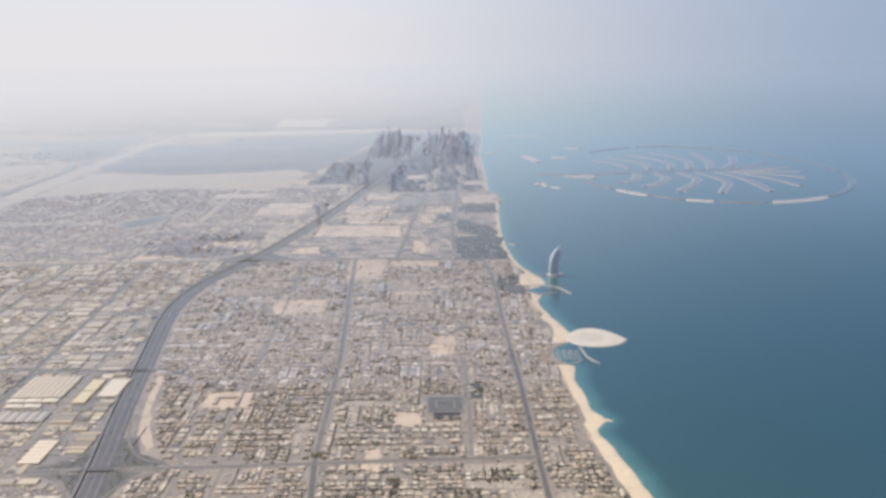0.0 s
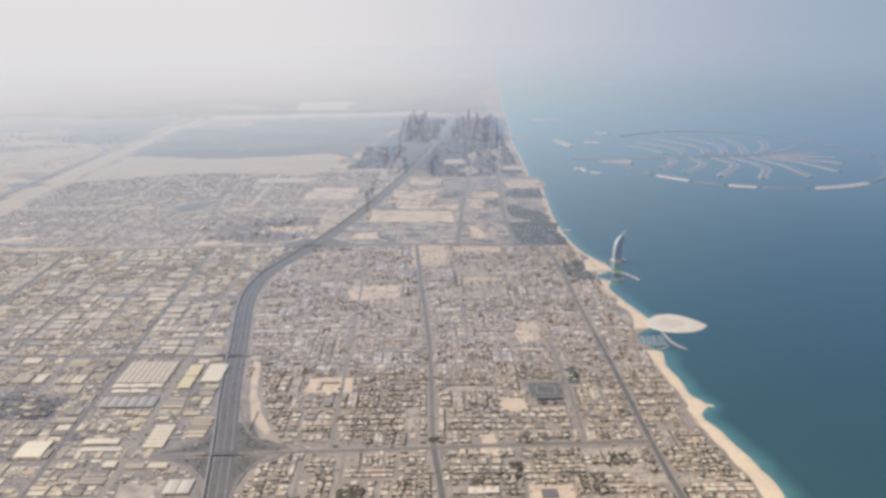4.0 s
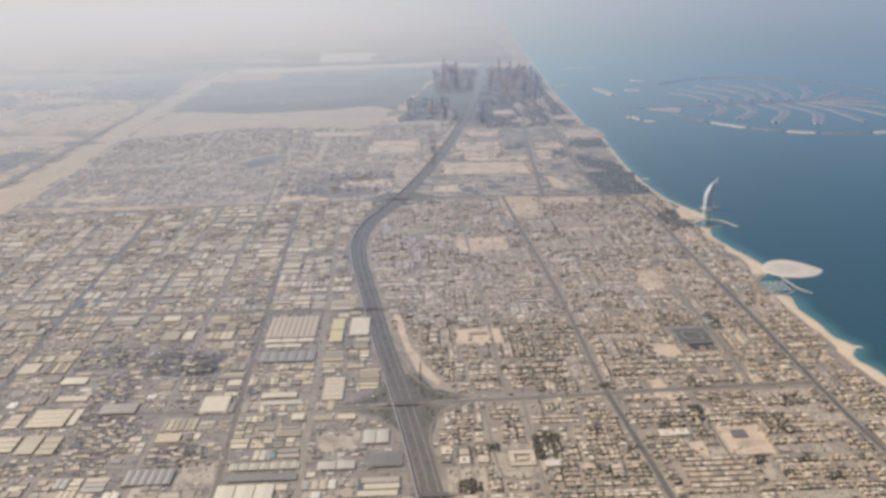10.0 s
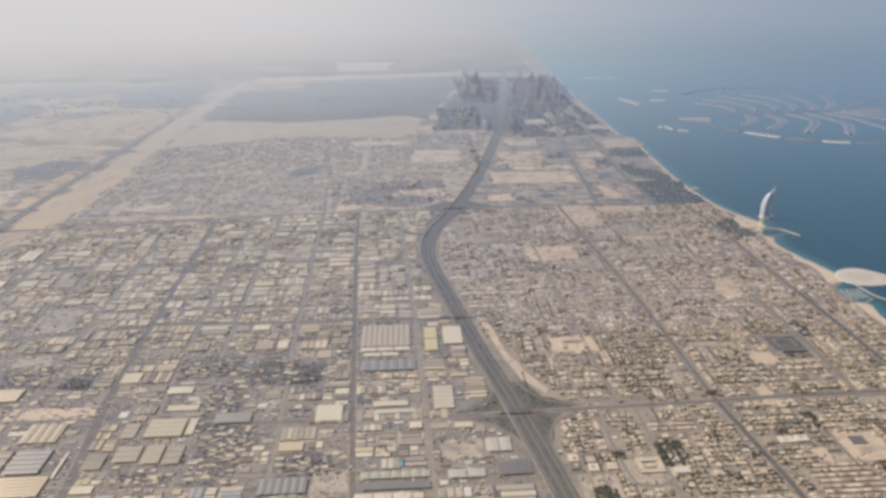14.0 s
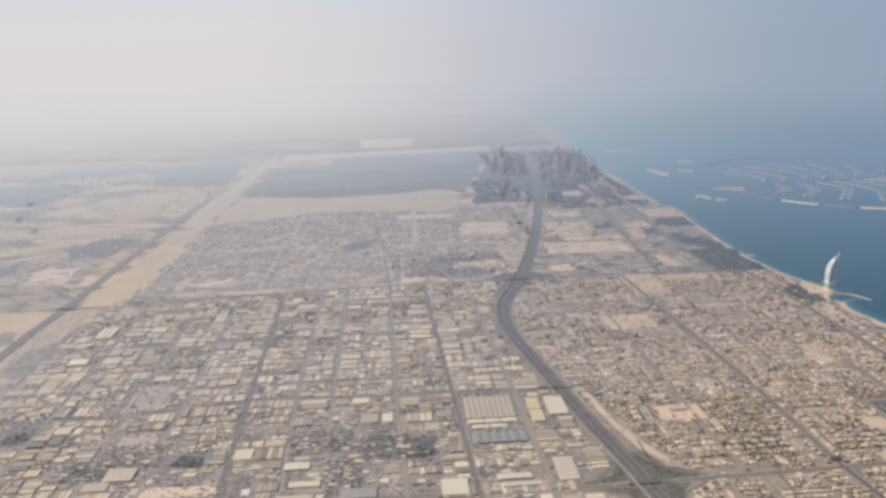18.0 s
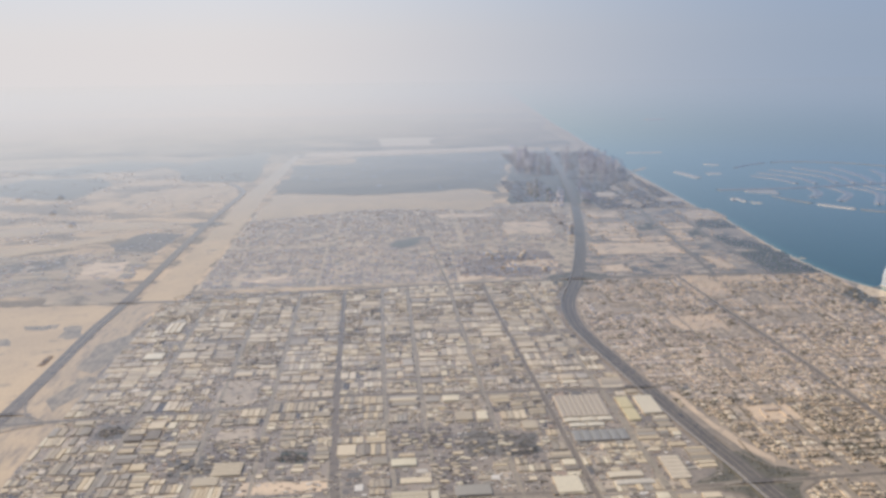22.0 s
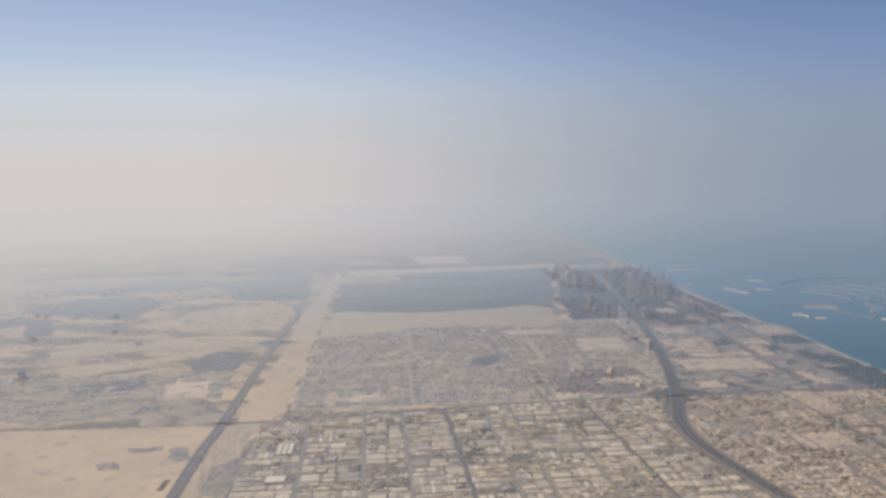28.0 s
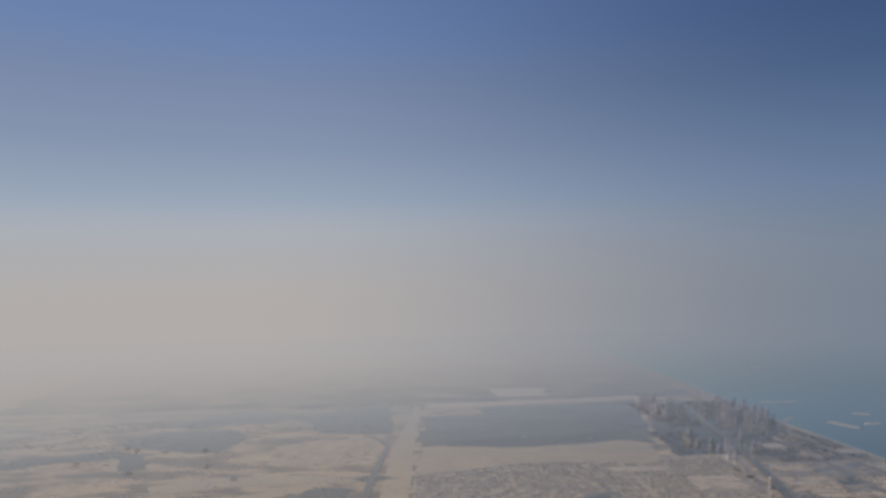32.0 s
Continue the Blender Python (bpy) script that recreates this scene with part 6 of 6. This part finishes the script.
for x0, x1, y0, y1, n, h0, h1 in ((-125, -70, 1400, 1480, 16, 11, 25), (-120, -70, 1500, 1600, 12, 12, 25), (-60, -35, 1395, 1470, 6, 11, 22), (-10, 68, 1300, 1420, 34, 11, 29), (-30, 62, 1430, 1560, 18, 12, 29), (-130, -98, 1030, 1110, 9, 8, 17), (-82, -66, 1050, 1200, 8, 9, 18), (-150, -120, 1120, 1250, 10, 5, 12), (-262, -200, 725, 800, 16, 1.2, 3.2)):
    for k in range(n):
        s = tw.uniform(2.6, 4.6)
        x, y = tw.uniform(x0, x1), tw.uniform(y0, y1)
        if abs(x - e11x(y)) < 14:
            x = e11x(y) + math.copysign(14 + tw.uniform(0, 8), x - e11x(y))
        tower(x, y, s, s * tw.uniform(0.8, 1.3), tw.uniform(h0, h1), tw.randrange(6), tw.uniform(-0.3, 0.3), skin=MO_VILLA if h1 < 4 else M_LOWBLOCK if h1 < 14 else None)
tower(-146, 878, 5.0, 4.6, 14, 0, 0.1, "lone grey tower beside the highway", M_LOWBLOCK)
tower(-868, 850, 6, 5, 9, 1, 0.05, "lone dark block in the desert", M_BLOCK)
tower(-876, 770, 9, 5, 7, 1, 0.05, "lone dark block in the desert", M_BLOCK)
for k in range(8):
    tower(tw.uniform(-1100, -780), tw.uniform(980, 1260), tw.uniform(4, 8), tw.uniform(4, 6), tw.uniform(2.5, 4.5), tw.randrange(6), 0.1, skin=M_LOWBLOCK, label="hazy block of flats in the desert")


# ---- the sail-shaped hotel on its islet ----
# the constant gloss term lightens the hotel's shaded faces
M_SAIL = plain("sail_cloth", (0.72, 0.72, 0.72), base_haze=0.55, tint=(0.92, 0.96, 1.0))
M_WING = plain("hotel_glazing", (0.60, 0.62, 0.64), base_haze=0.55, tint=(0.88, 0.94, 1.0))


def build_sail_hotel(x, y):
    e = thing("sail_hotel", "white sail-shaped hotel tower with a tall mast", "hotel", at=(x, y, 0))
    n = 24
    isl = Mass()
    isl.v = [(7.4 * math.cos(i * 6.2832 / n), 5.4 * math.sin(i * 6.2832 / n), 0.5) for i in range(n)] + [(8.6 * math.cos(i * 6.2832 / n), 6.4 * math.sin(i * 6.2832 / n), -0.3) for i in range(n)]
    isl.f = [list(range(n))] + [(n + i, n + (i + 1) % n, (i + 1) % n, i) for i in range(n)]
    isl.make("islet", M_ROCK, e, label="pale rock rim of the hotel islet")
    H, W, levels = 22.5, 7.6, 28  # the sail's height and depth

    def bulge(t):
        return W * (0.86 + 0.14 * math.sin(t * 2.6)) * math.sqrt(max(0.0, 1 - 0.80 * t ** 3.4)) + 0.3

    def mast_x(z):
        return 2.6 + 0.075 * z

    # two wings in a V, each a curved wall that leans in to the mast
    for s in (-1, 1):
        m = Mass()
        for k in range(levels + 1):
            t = k / levels
            b, z = bulge(t), 0.6 + H * t
            q = mast_x(z)
            m.v += [(q, 0.0, z), (q - b, s * b * 0.36, z), (q - b * 0.9, s * b * 0.36 - s * 0.9, z), (q - 0.4, -s * 0.1, z)]
        for k in range(levels):
            for i in range(4):
                a, c = k * 4 + i, k * 4 + (i + 1) % 4
                q = (a, c, c + 4, a + 4)
                m.f.append(q if s > 0 else q[::-1])
        m.f.append([levels * 4 + i for i in range(4)])
        wing = m.make("wing", M_WING, e, label="pale grey glazed hotel wing")
        for k in range(2, levels, 2):  # a balcony edge at every second storey
            t = k / levels
            b, z = bulge(t), 0.6 + H * t
            q = mast_x(z)
            a, c = Vector((q - 0.2, s * 0.1)), Vector((q - b * 0.97, s * (b * 0.36 + 0.06)))
            mid, way = (a + c) / 2, c - a
            f = Mass()
            f.box(mid.x, mid.y, way.length, 0.16, z - 0.1, z + 0.12, math.atan2(way.y, way.x))
            f.make("balcony_edge", M_WHITE, wing)
    sail = Mass()
    for k in range(levels + 1):
        t = k / levels
        b, z = bulge(t), 0.6 + H * t
        for i in range(7):
            u = i / 6 * 2 - 1
            sail.v.append((mast_x(z) - b * (1 + 0.16 * (1 - u * u)), u * b * 0.36, z))
    for k in range(levels):
        for i in range(6):
            a = k * 7 + i
            sail.f.append((a, a + 7, a + 8, a + 1))
    front = sail.make("sail_front", M_SAIL, e, label="white curved sail wall")
    for s in (-1, 1):  # white ribs up both edges of the sail
        rib = Mass()
        for k in range(levels):
            b, z = bulge((k + 0.5) / levels), 0.6 + H * (k + 0.5) / levels
            rib.box(mast_x(z) - b * 1.02, s * b * 0.37, 0.7, 0.6, z - H / levels / 2, z + H / levels / 2 + 0.02)
        rib.make("edge_rib", M_WHITE, front, label="white curved edge rib")
    mast = Mass()
    for k in range(20):
        z = 0.4 + 29.6 * k / 20
        mast.box(mast_x(z) + 0.15, 0, 0.8 if z < 24 else 0.5, 0.8 if z < 24 else 0.5, z, z + 1.52)
    mast.make("mast", M_STEEL, e)
    for s in (-1, 1):
        br = Mass()
        for k in range(10):
            z = 28.0 - 0.55 * k
            br.box(mast_x(z) - 0.36 * k, s * 0.12 * k, 0.5, 0.3, z - 0.5, z + 0.4)
        br.make("mast_stay", M_WHITE, e)
    pad = Mass()
    pad.v = [(3.2 + 1.4 * math.cos(i * 0.5236), -2.2 + 1.4 * math.sin(i * 0.5236), z) for z in (19.8, 20.1) for i in range(12)]
    pad.f = [list(range(12, 24)), list(range(11, -1, -1))] + [(i, (i + 1) % 12, 12 + (i + 1) % 12, 12 + i) for i in range(12)]
    pad.make("helipad", M_CONCRETE, e)
    base = Mass()
    base.box(-1.5, 0, 7, 5.0, 0.4, 1.3)
    base.box(-5.2, 0, 1.6, 2.6, 0.4, 0.9)
    base.make("podium", M_WHITE, e)
    cw = Mass()
    cw.box(-13, -2.6, 13, 1.0, 0.2, 0.45, 0.25)
    cw.make("causeway", M_CONCRETE, e)


build_sail_hotel(103, 643)


# ---- islands and breakwaters ----
def island(name, pts, top, material, label, category="island"):
    line = curve(pts + pts[:1], 3.0)[:-1]
    c = line.mean(0)
    v = [(*p, top) for p in c + (line - c) * 0.97] + [(*(c + (p - c) * 1.03), -0.3) for p in line]
    n = len(line)
    area = sum(line[i - 1][0] * line[i][1] - line[i][0] * line[i - 1][1] for i in range(n))
    f = [list(range(n))] + [(n + i, n + (i + 1) % n, (i + 1) % n, i) for i in range(n)]
    if area < 0:
        f = [q[::-1] for q in f]
    return obj(name, v, f, material, kind="structure", label=label, category=category)


def bar(name, pts, width, top, material, label, category="breakwater"):
    """A rounded bank along a line, with sloping sides that go under the water."""
    line = curve(pts, 3.0)
    n = sides(line)
    t = np.linspace(0, 1, len(line))
    w = width / 2 * np.clip(np.minimum(t, 1 - t) * len(line) / 2 + 0.35, 0, 1)[:, None]
    v = []
    for k, (off, z) in enumerate(((-1.25, -0.3), (-0.85, top), (0.85, top), (1.25, -0.3))):
        v += [(*p, z) for p in line + n * w * off]
    m = len(line)
    f = []
    for k in range(3):
        f += [(k * m + i + 1, (k + 1) * m + i + 1, (k + 1) * m + i, k * m + i)[::1] for i in range(m - 1)]
    return obj(name, v, f, material, kind="structure", label=label, category=category)


M_CORE = earth("packed_sand", (0.76, 0.65, 0.48), (0.70, 0.60, 0.45), (0.55, 0.47, 0.36), 0.1, 0.9, 0.5)
island("oval_island", [(132, 493.5), (127, 502), (119, 511), (109, 515), (99, 512), (92, 504), (89, 497), (92, 489), (99, 483.5), (109, 481.5), (120, 483), (128, 488)], 0.35, M_WHITESAND, "bare oval island of pale sand")
island("oval_island", [(118, 497), (112, 506), (103, 507), (98, 499), (103, 490), (112, 489)], 0.37, M_CORE, "flattened middle of the oval sand island")
bar("breakwater", [(96, 484), (97, 474), (98, 466), (101, 459), (105, 454)], 1.6, 0.35, M_ROCK, "curved rock breakwater of a small harbour")
bar("breakwater", [(84, 453), (90, 456), (95, 460)], 1.6, 0.3, M_ROCK, "short rock breakwater of a small harbour")
bar("breakwater", [(78, 614), (86, 613), (92, 611.5), (101, 606.5), (109, 590.5)], 2.6, 0.4, M_ROCK, "long rock breakwater beside the hotel")
bar("breakwater", [(78, 589), (84, 590), (90, 592), (98, 593.5)], 2.0, 0.3, M_ROCK, "rock breakwater of a marina")
bar("sand_spit", [(84, 378), (92, 379.5), (96, 378)], 2.2, 0.12, M_BEACH, "small sand spit in the shallows", "beach")
bar("sand_spit", [(70, 746), (74, 744), (77, 742)], 2.0, 0.12, M_BEACH, "small sand spit in the shallows", "beach")
bar("sand_spit", [(78, 1335), (95, 1350), (112, 1372)], 7, 0.3, M_BEACH, "far sand spit", "beach")
for k in range(4):
    bar("pier", [(78 + k * 4.2, 460), (78.5 + k * 4.2, 477)], 0.7, 0.12, M_CONCRETE, "narrow floating pier in the harbour", "pier")
for k in range(4):
    for j in range(6):
        b = thing("boat", "small white motor boat moored at a pier", "boat", "boats in the harbour", (79.4 + k * 4.2, 461.5 + j * 2.7, -0.1))
        h = Mass()
        h.v = [(0, -0.25, 0.0), (0.9, -0.22, 0.0), (1.5, 0, 0.1), (0.9, 0.22, 0.0), (0, 0.25, 0.0), (0, -0.35, 0.3), (1.0, -0.32, 0.3), (1.8, 0, 0.38), (1.0, 0.32, 0.3), (0, 0.35, 0.3)]
        h.f = [(5, 6, 7, 8, 9)] + [(i, (i + 1) % 5, 5 + (i + 1) % 5, 5 + i) for i in range(5)]
        h.make("hull", M_WHITE, b)
        c = Mass()
        c.box(0.5, 0, 0.5, 0.4, 0.3, 0.55)
        cabin = c.make("cabin", M_WHITE, b)
        s = Mass()
        s.box(0.77, 0, 0.03, 0.36, 0.36, 0.52)
        s.make("windscreen", M_DARKGLASS, cabin)

# the palm-shaped island: ring of banks, trunk and bent fronds with houses and gardens along their middle
CX, CY = 405, 1152
for a0, a1, bare_sand in ((199, 216, False), (218, 231.5, True), (233, 244, False), (245, 254.5, True), (256, 272, False), (274, 299, True), (300, 352, False), (-6, 40, False), (43, 100, False), (104, 130, False)):
    pts = [(CX + 205 * math.cos(radians(a)), CY + (228 if a > 180 or a < 0 else 250) * math.sin(radians(a))) for a in np.linspace(a0, a1, 9)]
    bar("ring_bank", pts, 11.0 if bare_sand else 8.0, 0.45, M_WHITESAND if bare_sand else M_FRONDGREEN, "curved bank of the palm island's ring", "island")
bar("trunk_bank", [(150, 1137), (242, 1135), (363, 1148), (473, 1162)], 13, 0.4, M_FRONDGREEN, "straight trunk of the palm island", "island")
bar("trunk_bank", [(188, 1121), (208, 1110), (230, 1094)], 16, 0.42, M_FRONDSAND, "broad sandy root of the palm island", "island")
FRONDS = [((300, 1134), (290, 1090), (261, 1056)), ((332, 1136), (331, 1080), (287, 1026)), ((366, 1138), (376, 1075), (327, 998)), ((395, 1140), (412, 1058), (378, 982)), ((425, 1142), (446, 1075), (448, 992)), ((445, 1145), (482, 1090), (504, 1024)), ((460, 1148), (506, 1112), (540, 1082)), ((470, 1152), (512, 1142), (552, 1130))]
for k, fr in enumerate(FRONDS):
    for s in (-1, 1):
        pts = [(p, 1152 + (q - 1152) * (1.0 if s < 0 else -1.06)) for p, q in fr]
        z = 0.28 + 0.012 * k + (0.006 if s > 0 else 0.0)
        bar("frond_bank", pts, 12.0, z, M_FRONDSAND, "bent frond of the palm island with villas", "island")
        bar("frond_garden", [tuple(0.94 * np.array(q) + 0.06 * np.array(pts[1])) for q in pts], 5.0, z + 0.1, M_FRONDGREEN, "gardens and villas along a frond of the palm island", "garden")
for pts, w in (([(139, 1570), (216, 1570)], 12), ([(150, 1316), (165, 1244)], 14), ([(138, 1050), (146, 1068), (152, 1040)], 7), ([(156, 1034), (170, 1028)], 7), ([(196, 1118), (234, 1112)], 16), ([(196, 1290), (222, 1284)], 14), ([(420, 2290), (480, 2292)], 40), ([(235, 1395), (260, 1380)], 10)):
    bar("sand_islet", pts, w, 0.35, M_WHITESAND, "small bare sand island", "island")
